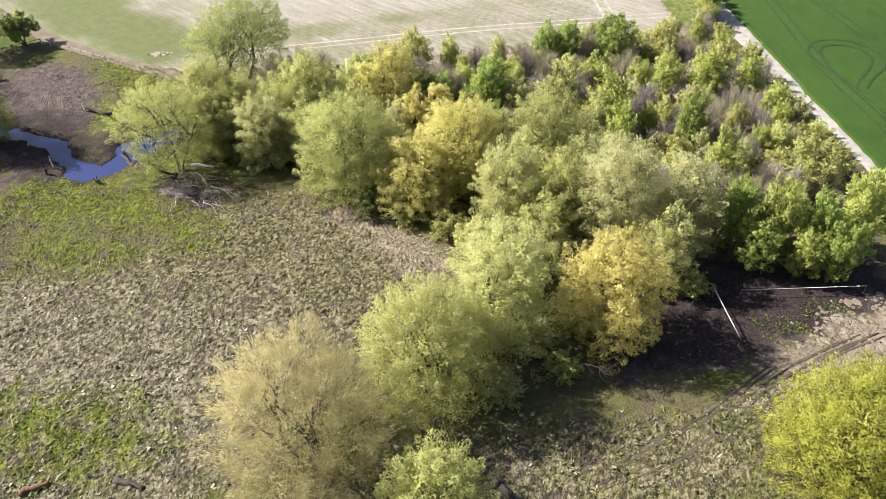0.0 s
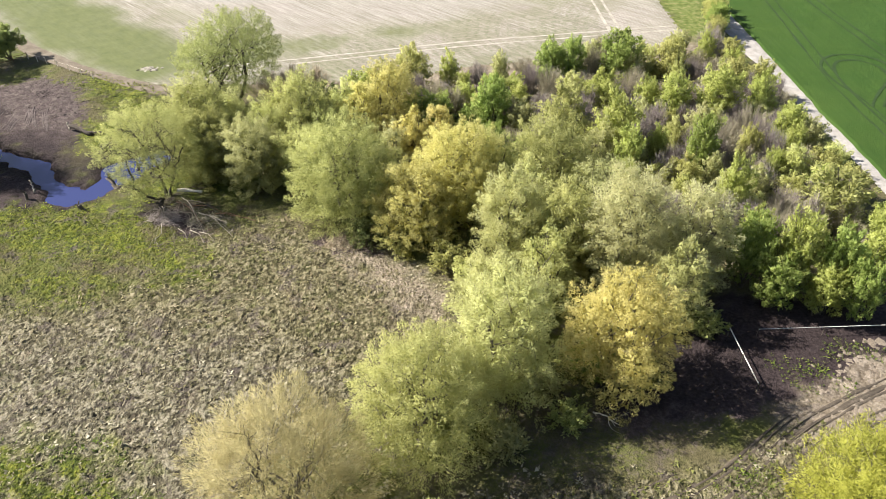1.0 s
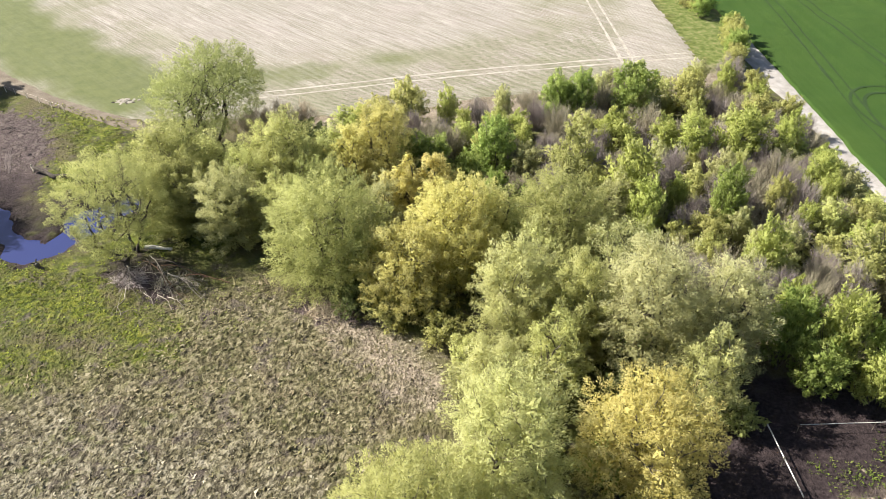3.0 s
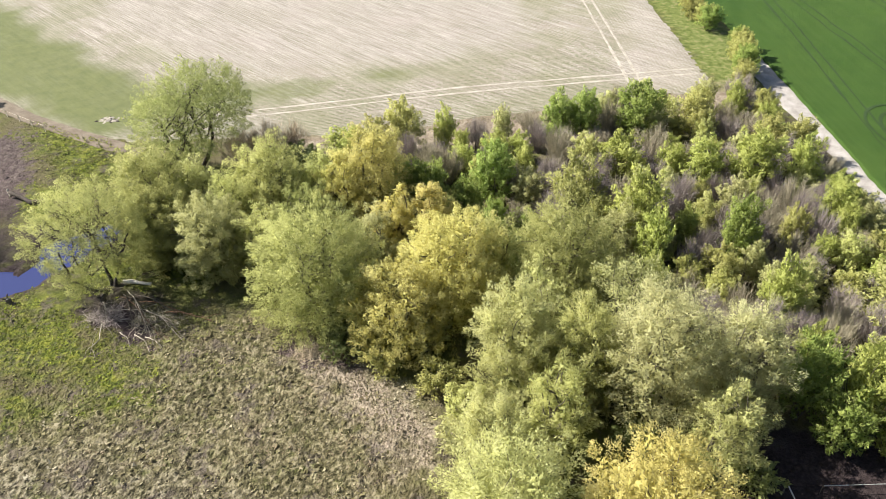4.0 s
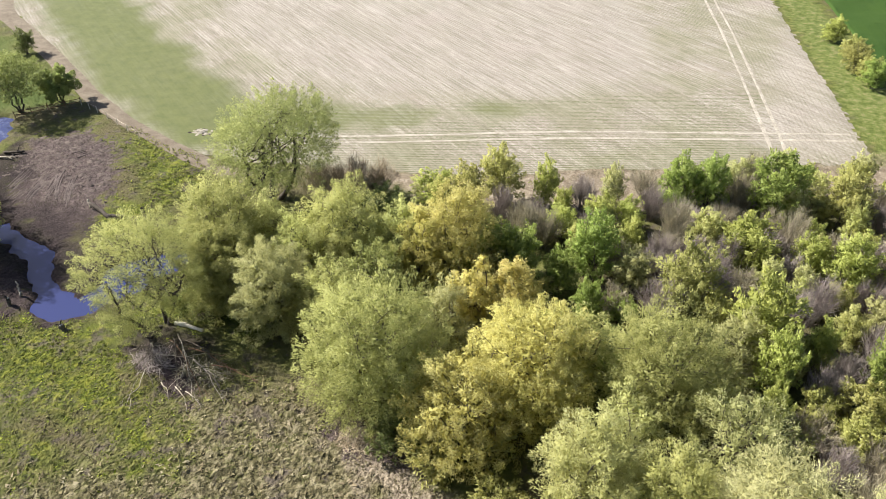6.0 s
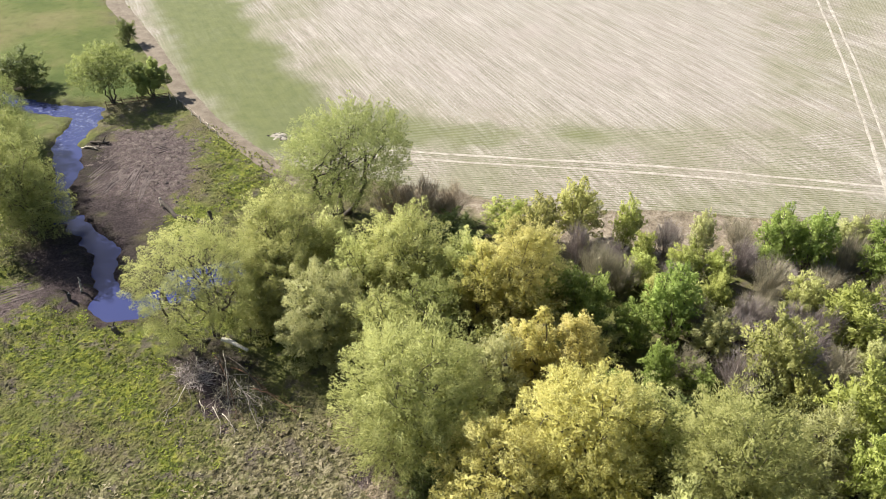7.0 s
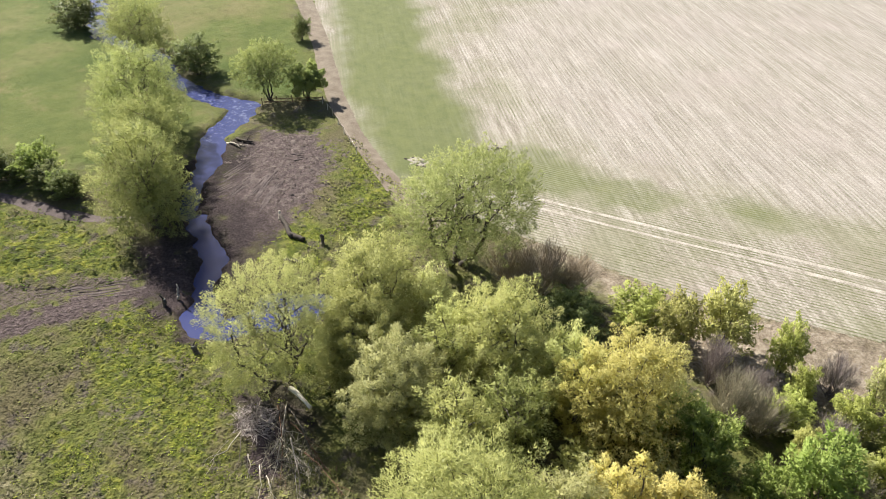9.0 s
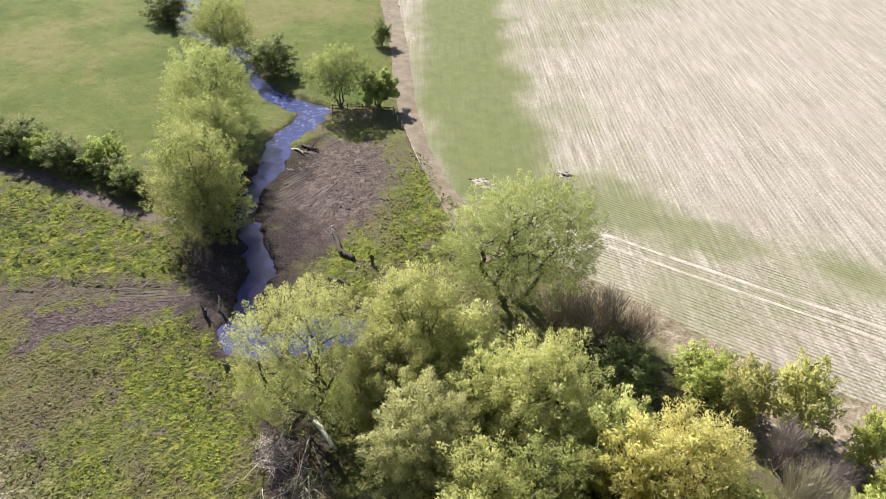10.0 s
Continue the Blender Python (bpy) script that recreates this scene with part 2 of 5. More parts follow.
PALE = [(-14, 70.5), (-6, 67.5), (-1, 62), (1, 58), (-3, 57), (-7, 62), (-12, 66.5)]
DRY = [(-70, 58), (-45, 57), (-22, 55), (-12, 49), (-4, 38), (6, 33), (20, 20), (-70, 10)]
MEADOW = [(-200, 90), (-118, 80), (-96, 86), (-86, 90), (-82, 97), (-81, 103), (-83.5, 107), (-83, 112), (-90, 112.5), (-100, 112), (-140, 122), (-200, 150)]
MEADOW_B = [(-200, 160), (-135, 128), (-105, 123), (-90, 117.5), (-82, 119), (-76, 124), (-115, 156), (-160, 200), (-220, 260)]


WET_AND_SHADE = [[(-67, 92.2), (-69.2, 97.2), (-64.5, 97.6), (-58.8, 96.6), (-53.5, 94.8), (-52.8, 90.9), (-54.9, 89.4), (-64.7, 93.2)], [(-72.1, 100.2), (-70.5, 104.9), (-67.4, 102.2), (-68.3, 95.9)],
       # the first here, by the paddock rail: tree shade painted over dark mud
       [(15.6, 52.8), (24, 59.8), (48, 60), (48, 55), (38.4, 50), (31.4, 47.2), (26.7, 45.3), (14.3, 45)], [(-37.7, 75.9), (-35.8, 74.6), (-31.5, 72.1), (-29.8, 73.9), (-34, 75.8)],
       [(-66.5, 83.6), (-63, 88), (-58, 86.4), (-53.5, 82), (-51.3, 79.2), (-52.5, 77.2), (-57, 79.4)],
       # first: shade painted below the pool willow; second: wet mud on the tongue
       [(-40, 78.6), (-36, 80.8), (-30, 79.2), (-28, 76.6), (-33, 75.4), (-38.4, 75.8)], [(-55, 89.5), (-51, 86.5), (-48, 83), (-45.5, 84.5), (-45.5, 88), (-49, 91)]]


def soft(d, width):
    return np.clip(d / width + 0.5, 0, 1)


def ground_masks(X, Y):
    jit = 0.9 * wobble(X, Y, 3.0, 11) + 0.6 * wobble(X, Y, 1.2, 12)
    mud = np.zeros(X.shape)
    for poly, amount in MUD_AND_SHADE:
        mud = np.maximum(mud, amount * soft(poly_dist(X, Y, poly) + jit, 2.5))
    mud = np.maximum(mud, np.where(X < -76, 0.35, 0.9) * soft(0.7 - water_dist(X, Y) + 0.6 * jit, 1.6))
    soil = np.zeros(X.shape)
    for poly in SOIL:
        soil = np.maximum(soil, soft(poly_dist(X, Y, poly) + jit, 3))
    lush = np.zeros(X.shape)
    for poly in LUSH:
        lush = np.maximum(lush, soft(poly_dist(X, Y, poly) + 1.5 * jit, 4))
    meadow = np.maximum(soft(poly_dist(X, Y, MEADOW) + jit, 4), soft(poly_dist(X, Y, MEADOW_B) + jit, 4))
    # wet ground near water, then polygons of wet mud and of painted shade
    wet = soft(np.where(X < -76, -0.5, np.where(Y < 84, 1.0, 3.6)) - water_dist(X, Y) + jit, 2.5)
    for poly in WET_AND_SHADE:
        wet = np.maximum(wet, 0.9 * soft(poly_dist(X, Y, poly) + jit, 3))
    reed = np.maximum(soft(poly_dist(X, Y, REED) + 2 * jit, 6), soft(poly_dist(X, Y, STRAWLAND) + jit, 3))
    pale = soft(poly_dist(X, Y, PALE) + jit, 2.5)
    return {"mud": mud, "soil": soil, "lush": lush, "meadow": meadow, "reed": reed, "pale": pale, "verge": soft(poly_dist(X, Y, LUSH[0]) + jit, 2), "dry": soft(poly_dist(X, Y, DRY) + 2 * jit, 8),
            "wet": wet}


def ground_material(name, tussock=False):
    """The pasture by its masks; tussock: with a tone of its own for each tussock."""
    n = Nodes(name)
    pos = n.coords()
    fine, mid, broad = n.noise(3.2, 6, 0.7, pos), n.noise(0.9, 5, 0.65, pos), n.noise(0.12, 4, 0.6, pos)
    grain = n.noise(11.0, 3, 0.7, pos)
    grass = n.ramp(mid, (0.3, (0.052, 0.059, 0.016)), (0.5, (0.087, 0.095, 0.026)), (0.7, (0.128, 0.123, 0.043)))
    grass = n.mix(n.step(broad, 0.42, 0.6), grass, n.ramp(fine, (0.3, (0.062, 0.054, 0.026)), (0.7, (0.121, 0.106, 0.058))))
    speck = n.math("ADD", n.math("MULTIPLY", fine, 0.5), n.math("MULTIPLY", grain, 0.5))
    if tussock:
        tone = n.math("ADD", n.math("MULTIPLY", n.attr("tint"), 0.5), 0.25)
        speck = n.math("ADD", n.math("MULTIPLY", speck, 0.5), n.math("MULTIPLY", tone, 0.5))
        mid = n.math("ADD", n.math("MULTIPLY", mid, 0.5), n.math("MULTIPLY", n.math("ADD", n.math("MULTIPLY", n.attr("tint"), 0.5), 0.25), 0.5))
    reed = n.ramp(speck, (0.40, (0.045, 0.041, 0.021)), (0.5, (0.116, 0.103, 0.056)), (0.60, (0.220, 0.194, 0.124)))
    straw = n.ramp(speck, (0.40, (0.050, 0.043, 0.029)), (0.5, (0.130, 0.114, 0.077)), (0.60, (0.256, 0.230, 0.170)))
    reed = n.mix(n.attr("dry"), reed, straw)
    sprout = n.math("MULTIPLY", n.step(n.noise(0.8, 5, 0.75, pos), 0.5, 0.64), n.step(n.noise(0.1, 3, 0.6, pos), 0.4, 0.6))
    reed = n.mix(n.math("MULTIPLY", sprout, 0.55), reed, n.ramp(mid, (0.35, (0.045, 0.056, 0.014)), (0.65, (0.125, 0.138, 0.036))))
    blush = n.math("MULTIPLY", n.step(n.noise(0.22, 4, 0.7, pos), 0.54, 0.68), n.step(grain, 0.4, 0.6))
    reed = n.mix(n.math("MULTIPLY", blush, 0.45), reed, (0.215, 0.160, 0.130))
    color = n.mix(n.attr("reed"), grass, reed)
    lush = n.ramp(mid, (0.34, (0.030, 0.040, 0.009)), (0.5, (0.085, 0.103, 0.016)), (0.64, (0.170, 0.173, 0.029)))
    verge = n.ramp(mid, (0.36, (0.070, 0.094, 0.022)), (0.5, (0.112, 0.135, 0.038)), (0.64, (0.190, 0.180, 0.085)))
    color = n.mix(n.math("MULTIPLY", n.attr("lush"), n.step(n.noise(0.35, 4, 0.6, pos), 0.33, 0.52)), color, lush)
    patch = n.step(n.noise(0.42, 5, 0.65, pos), 0.52, 0.66)
    color = n.mix(n.math("MULTIPLY", patch, 0.8), color, n.ramp(fine, (0.35, (0.050, 0.040, 0.036)), (0.65, (0.125, 0.103, 0.088))))
    meadow = n.ramp(n.noise(0.045, 5, 0.6, pos), (0.36, (0.053, 0.076, 0.017)), (0.5, (0.088, 0.106, 0.029)), (0.64, (0.136, 0.127, 0.054)))
    meadow = n.mix(n.math("MULTIPLY", n.step(n.noise(0.5, 5, 0.7, pos), 0.45, 0.75), 0.45), meadow, (0.036, 0.050, 0.012))
    meadow = n.mix(n.math("MULTIPLY", n.step(n.noise(0.18, 5, 0.7, pos), 0.56, 0.68), 0.5), meadow, (0.140, 0.122, 0.058))
    color = n.mix(n.attr("meadow"), color, meadow)
    color = n.mix(n.attr("verge"), color, verge)
    soil = n.ramp(n.math("ADD", n.math("MULTIPLY", fine, 0.5), n.math("MULTIPLY", mid, 0.5)), (0.36, (0.085, 0.064, 0.046)), (0.5, (0.200, 0.163, 0.122)), (0.62, (0.310, 0.266, 0.212)))
    color = n.mix(n.math("MULTIPLY", n.attr("soil"), n.step(n.noise(0.25, 4, 0.6, pos), 0.2, 0.5)), color, soil)
    color = n.mix(n.math("MULTIPLY", n.attr("pale"), 0.8), color, n.ramp(fine, (0.38, (0.110, 0.085, 0.064)), (0.62, (0.400, 0.335, 0.265))))
    mud = n.ramp(n.math("ADD", n.math("MULTIPLY", fine, 0.6), n.math("MULTIPLY", mid, 0.4)), (0.34, (0.028, 0.020, 0.021)), (0.5, (0.070, 0.052, 0.052)), (0.64, (0.130, 0.101, 0.099)))
    color = n.mix(n.step(n.math("ADD", n.attr("mud"), n.math("MULTIPLY", n.math("SUBTRACT", fine, 0.5), 0.9)), 0.3, 0.75), color, mud)
    # near-black colour: wet mud at the water, painted tree shade by the paddock
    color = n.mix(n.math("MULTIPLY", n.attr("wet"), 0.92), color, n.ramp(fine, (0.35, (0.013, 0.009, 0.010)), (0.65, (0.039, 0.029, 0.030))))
    relief = n.math("ADD", n.math("ADD", fine, n.math("MULTIPLY", grain, 0.5)), n.math("MULTIPLY", mid, 1.5))
    if tussock:
        cell = n.add("ShaderNodeTexVoronoi", Scale=4.3, Vector=pos)
        relief = n.math("SUBTRACT", relief, n.math("MULTIPLY", cell.outputs["Distance"], 0.8))
    n.bump(relief, 0.95, 0.25)
    n.bsdf.inputs["Specular IOR Level"].default_value = 0.12
    return n.finish(color, 0.92)


GROUND = ground_material("rough pasture")
inner_x = np.concatenate([np.arange(-190, -92, 1.4), np.arange(-92, -36, 0.6), np.arange(-36, 110.1, 1.1)])
inner_y = np.concatenate([np.arange(6, 72, 1.0), np.arange(72, 120, 0.6), np.arange(120, 260.1, 1.6)])
outer_x = np.concatenate([[-4000, -1500, -600, -320], inner_x, [200, 500, 1500, 4000]])
outer_y = np.concatenate([[-4000, -1500, -500, -150, -60], inner_y, [320, 600, 1500, 4000]])
gv, gf = grid(outer_x, outer_y, ground_z)
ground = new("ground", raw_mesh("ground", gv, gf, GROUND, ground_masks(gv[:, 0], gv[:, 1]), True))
tagged(ground, "rough spring pasture with mud, weeds and dead reed", "ground", kind="structure")


# ---- fields, tracks, water ----
def field_material():
    n = Nodes("drilled stubble field")
    pos = n.coords()
    sep = n.add("ShaderNodeSeparateXYZ", Vector=pos)
    x, y = sep.outputs[0], sep.outputs[1]
    broad, mid, fine = n.noise(0.05, 5, 0.6, pos), n.noise(0.5, 5, 0.65, pos), n.noise(5.0, 4, 0.7, pos)
    cross = n.math("ADD", n.math("MULTIPLY", x, 0.69), n.math("MULTIPLY", y, 0.72))
    down = n.math("SUBTRACT", n.math("MULTIPLY", x, 0.72), n.math("MULTIPLY", y, 0.69))
    drawn = n.add("ShaderNodeCombineXYZ", X=cross, Y=n.math("MULTIPLY", down, 0.07))
    lines = n.noise(1.9, 4, 0.7, drawn.outputs[0])
    grit = n.noise(2.2, 5, 0.75, pos)
    long_drawn = n.add("ShaderNodeCombineXYZ", X=cross, Y=n.math("MULTIPLY", down, 0.025))
    swath = n.noise(0.7, 4, 0.75, long_drawn.outputs[0])
    soil = n.ramp(n.math("ADD", n.math("ADD", n.math("MULTIPLY", lines, 0.3), n.math("MULTIPLY", fine, 0.25)), n.math("ADD", n.math("MULTIPLY", grit, 0.25), n.math("MULTIPLY", swath, 0.2))), (0.42, (0.125, 0.107, 0.086)), (0.5, (0.212, 0.188, 0.160)), (0.57, (0.315, 0.288, 0.258)))
    soil = n.mix(n.math("MULTIPLY", n.step(n.noise(0.06, 4, 0.6, pos), 0.5, 0.66), 0.35), soil, (0.221, 0.182, 0.167))
    soil = n.mix(n.math("MULTIPLY", n.attr("bare"), 0.4), soil, n.ramp(n.math("ADD", n.math("MULTIPLY", lines, 0.5), n.math("MULTIPLY", fine, 0.5)), (0.38, (0.182, 0.158, 0.143)), (0.62, (0.298, 0.273, 0.254))))
    # drilled rows: along the headland near the lower edge, across the field beyond
    def rows(ax, ay, pitch):
        along = n.math("ADD", n.math("MULTIPLY", x, ax), n.math("MULTIPLY", y, ay))
        wave = n.math("SINE", n.math("MULTIPLY", n.math("ADD", along, n.math("MULTIPLY", mid, 0.12)), 6.2832 / pitch))
        across = n.add("ShaderNodeCombineXYZ", X=n.math("MULTIPLY", along, 1.0), Y=n.math("MULTIPLY", x, 0.03))
        weight = n.step(n.noise(1.5 / pitch * 0.4, 3, 0.7, across.outputs[0]), 0.22, 0.62)
        return n.math("MULTIPLY", n.step(wave, -0.15, 0.7), weight)
    head = n.math("SUBTRACT", y, n.math("MULTIPLY", x, 0.28))
    is_main = n.step(n.math("ADD", head, n.math("MULTIPLY", n.noise(0.3, 3), 3.0)), 138.0, 141.0)
    row = n.mix(is_main, rows(-0.19, 0.98, 0.46), n.math("MULTIPLY", rows(0.69, 0.72, 0.56), n.step(grit, 0.3, 0.62)))
    is_east = n.step(n.math("ADD", x, n.math("MULTIPLY", y, 0.067)), 40.2, 41.2)
    row = n.mix(is_east, row, n.math("MULTIPLY", rows(0.996, 0.09, 0.6), 0.4))
    green = n.attr("green")
    edge_rows = n.math("MULTIPLY", n.math("MULTIPLY", n.math("SUBTRACT", 1.0, is_main), n.math("SUBTRACT", 1.0, is_east)), 0.45)
    cover = n.math("ADD", edge_rows, n.math("MULTIPLY", n.step(n.noise(0.11, 5, 0.6, pos), 0.36, 0.6), n.math("SUBTRACT", 1.0, n.math("MULTIPLY", n.attr("bare"), 0.35))))
    # wider stripes where the drill passed twice
    stripe = n.math("ADD", n.math("MULTIPLY", x, 0.69), n.math("MULTIPLY", y, 0.72))
    stripe_at = n.add("ShaderNodeCombineXYZ", X=n.math("MULTIPLY", stripe, 1.3), Y=n.math("MULTIPLY", x, 0.02))
    streak = n.step(n.noise(0.8, 2, 0.5, stripe_at.outputs[0]), 0.56, 0.68)
    soil = n.mix(n.math("MULTIPLY", n.math("MULTIPLY", streak, is_main), 0.45), soil, (0.267, 0.248, 0.229))
    tinge = n.math("MULTIPLY", n.step(n.noise(0.07, 5, 0.65, pos), 0.35, 0.62), n.math("SUBTRACT", 0.6, n.math("MULTIPLY", n.attr("bare"), 0.52)))
    soil = n.mix(tinge, soil, n.ramp(mid, (0.3, (0.116, 0.116, 0.066)), (0.7, (0.167, 0.158, 0.104))))
    shoots = n.math("MULTIPLY", row, n.math("MINIMUM", cover, 1.0))
    shoots = n.math("MULTIPLY", n.math("MULTIPLY", shoots, n.step(n.noise(1.6, 4, 0.7, pos), 0.3, 0.6)), n.math("SUBTRACT", 1.0, n.math("MULTIPLY", green, 0.8)))
    color = n.mix(n.math("MULTIPLY", shoots, 1.0), soil, (0.077, 0.086, 0.035))
    grass = n.mix(n.math("MULTIPLY", lines, 0.45), n.ramp(mid, (0.3, (0.048, 0.066, 0.014)), (0.7, (0.083, 0.097, 0.026))), (0.112, 0.118, 0.052))
    color = n.mix(n.math("MULTIPLY", n.step(n.math("ADD", green, n.math("MULTIPLY", n.math("SUBTRACT", broad, 0.5), 0.8)), 0.25, 0.95), n.math("SUBTRACT", 0.9, n.math("MULTIPLY", n.attr("rowed"), n.math("MULTIPLY", n.math("SUBTRACT", 1.0, row), 0.42)))), color, grass)
    n.bump(n.math("ADD", n.math("MULTIPLY", n.math("MULTIPLY", row, n.math("SUBTRACT", 1.0, green)), 0.8), fine), 0.5, 0.08)
    return n.finish(color, 0.95)


GREENS = [[(-190, 260), (-147, 205), (-111, 160), (-91, 143), (-72, 126), (-60, 118), (-50, 113), (-40, 118), (-44, 128), (-49, 131), (-60, 142), (-78, 156), (-95, 173), (-120, 260)],
          [(-50, 118), (-30, 119), (-27, 127), (-24, 131.5), (-38, 127), (-48, 131)],
          [(-42, 127), (-30, 122.5), (-9, 129.5), (6, 133), (20, 136), (20, 138.5), (2, 137), (-12, 134.5), (-26, 132.5), (-40, 130)]]


BARE = [(-70, 160), (-40, 138), (-25, 133), (-4, 138), (16, 146), (15, 164), (12, 190), (9, 260), (-70, 260)]

BARE_EAST = [(28.9, 137.3), (40.6, 172.6), (42.3, 172.6), (43, 126.8), (27.8, 126.5)]


def sheet(name, poly, lift, step, material, label, category, masks=None):
    """A field: a sheet over the ground, cut to a polygon."""
    P = np.array(poly)
    xs, ys = np.arange(P[:, 0].min() - step, P[:, 0].max() + step, step), np.arange(P[:, 1].min() - step, P[:, 1].max() + step, step)
    V, F = grid(xs, ys, lambda X, Y: ground_z(X, Y) + lift)
    cx, cy = V[F, 0].mean(1), V[F, 1].mean(1)
    keep = poly_dist(cx, cy, poly) + 0.5 * wobble(cx, cy, 1.5, 21) > 0
    F = F[keep]
    used, F = np.unique(F, return_inverse=True)
    V = V[used]
    edge = poly_dist(V[:, 0], V[:, 1], poly)
    V[:, 2] -= np.clip(0.8 - edge, 0, 0.8) / 0.8 * (lift + 0.04)
    ob = new(name, raw_mesh(name, V, F.reshape(-1, 4), material, masks(V[:, 0], V[:, 1]) if masks else None, True))
    return tagged(ob, label, category, kind="structure")


def field_masks(X, Y):
    jit = 1.6 * wobble(X, Y, 14, 31) + 0.6 * wobble(X, Y, 4, 32)
    green = soft(poly_dist(X, Y, GREENS[0]) + jit, 9)
    green = np.maximum(green, soft(poly_dist(X, Y, GREENS[1]) + jit, 5))
    green = np.maximum(green, 0.85 * soft(-4 - X, 16) * soft(poly_dist(X, Y, GREENS[2]) + 1.5 * jit, 5))
    return {"green": green, "rowed": soft(X + 46, 8), "bare": np.maximum(soft(poly_dist(X, Y, BARE) + jit, 6), 0.8 * soft(poly_dist(X, Y, BARE_EAST) + jit, 5))}


sheet("stubble_field", FIELD, 0.06, 0.9, field_material(), "pale dry drilled field with thin green seedling rows", "field", field_masks)


def crop_material():
    n = Nodes("young cereal crop")
    pos = n.coords()
    mid, fine = n.noise(0.25, 5, 0.6, pos), n.noise(6.0, 4, 0.75, pos)
    color = n.ramp(n.math("ADD", n.math("MULTIPLY", n.noise(0.03, 4, 0.5, pos), 0.6), n.math("MULTIPLY", mid, 0.4)), (0.35, (0.024, 0.055, 0.011)), (0.62, (0.044, 0.077, 0.016)))
    sep = n.add("ShaderNodeSeparateXYZ", Vector=pos)
    sown = n.add("ShaderNodeCombineXYZ", X=n.math("ADD", sep.outputs[0], n.math("MULTIPLY", sep.outputs[1], 0.045)), Y=n.math("MULTIPLY", sep.outputs[1], 0.015))
    color = n.mix(n.math("MULTIPLY", n.step(n.noise(1.1, 4, 0.7, sown.outputs[0]), 0.4, 0.68), 0.4), color, (0.057, 0.094, 0.022))
    color = n.mix(n.math("MULTIPLY", fine, 0.55), color, (0.016, 0.039, 0.007))
    n.bump(fine, 0.7, 0.2)
    n.bsdf.inputs["Specular IOR Level"].default_value = 0.08
    return n.finish(color, 0.8)


crop_y = np.arange(60, 260.1, 0.8)
crop_u = np.concatenate([[0.0, 0.12, 0.3, 0.6], np.arange(1.2, 96, 1.1)])
U, Y = np.meshgrid(crop_u, crop_y)
X = U + np.interp(Y, [60, 82, 100, 120, 140, 165, 260], [56.5, 56.1, 55.1, 54.7, 53.7, 51.6, 45.1]) + 0.12 * wobble(Y, 0 * Y, 2.0, 71)
Z = ground_z(X, Y) + 0.28 * np.clip(U / 0.3, 0, 1) - 0.03 + 0.03 * wobble(X, Y, 1.0, 72)
i = np.arange(X.size).reshape(X.shape)
F = np.stack([i[:-1, :-1], i[:-1, 1:], i[1:, 1:], i[1:, :-1]], -1).reshape(-1, 4)
crop_field = new("crop_field", raw_mesh("crop_field", np.stack([X.ravel(), Y.ravel(), Z.ravel()], 1), F, crop_material(), None, True))
tagged(crop_field, "dense dark green field of young cereal", "field", kind="structure")


def ribbon(name, line, lift, material, label, category, across=5, step=0.8, seed=0, ragged=0.25, kind="structure", drop=0.8):
    """A strip along a line of points (x, y, half width), draped on the ground, its edges ragged."""
    pts = np.array(line, float)
    seg = np.hypot(*np.diff(pts[:, :2], axis=0).T)
    run = np.concatenate([[0], np.cumsum(seg)])
    s = np.arange(0, run[-1], step)
    # round the corners a little
    c = [np.convolve(np.pad(np.interp(s, run, pts[:, k]), 4, mode="edge"), np.ones(9) / 9, "valid") for k in range(3)]
    t = np.stack([np.gradient(c[0]), np.gradient(c[1])], 1)
    t /= np.linalg.norm(t, axis=1)[:, None]
    rng = np.random.default_rng(seed)
    wl, wr = (c[2] * (1 + ragged * np.convolve(rng.normal(size=len(s) + 8), np.hanning(11)[1:-1] * 0.5, "valid")) for _ in range(2))
    f = np.linspace(-1, 1, across)
    w = np.where(f[None, :] < 0, wl[:, None], wr[:, None]) * f[None, :]
    X, Y = c[0][:, None] - t[:, 1:2] * w, c[1][:, None] + t[:, 0:1] * w
    Z = ground_z(X, Y) + lift * (1 - np.abs(f[None, :]) ** 4 * drop)
    V = np.stack([X.ravel(), Y.ravel(), Z.ravel()], 1)
    i = np.arange(X.size).reshape(X.shape)
    F = np.stack([i[:-1, :-1], i[:-1, 1:], i[1:, 1:], i[1:, :-1]], -1).reshape(-1, 4)
    ob = new(name, raw_mesh(name, V, F[:, ::-1], material, None, True))
    return tagged(ob, label, category, kind=kind)


def earth(name, dark, mid, light, scale=1.0):
    n = Nodes(name)
    pos = n.coords()
    a, b = n.noise(0.6 * scale, 5, 0.6, pos), n.noise(6.0 * scale, 4, 0.7, pos)
    color = n.ramp(n.math("ADD", n.math("MULTIPLY", a, 0.5), n.math("MULTIPLY", b, 0.5)), (0.34, dark), (0.5, mid), (0.66, light))
    n.bump(b, 0.6, 0.1)
    return n.finish(color, 0.93)


CHALK = earth("chalky gravel track", (0.140, 0.126, 0.112), (0.262, 0.242, 0.226), (0.365, 0.346, 0.330))
PATH_EARTH = earth("trodden earth", (0.084, 0.064, 0.046), (0.131, 0.106, 0.080), (0.184, 0.156, 0.124))
WHEEL_PALE = earth("pale wheel ruts", (0.149, 0.130, 0.103), (0.278, 0.251, 0.214), (0.390, 0.362, 0.320))
WHEEL_CROP = earth("worn crop wheel ruts", (0.011, 0.025, 0.006), (0.016, 0.035, 0.008), (0.030, 0.050, 0.015))
RUT_SOIL = earth("pressed soil ruts", (0.030, 0.024, 0.018), (0.065, 0.052, 0.040), (0.120, 0.098, 0.076))
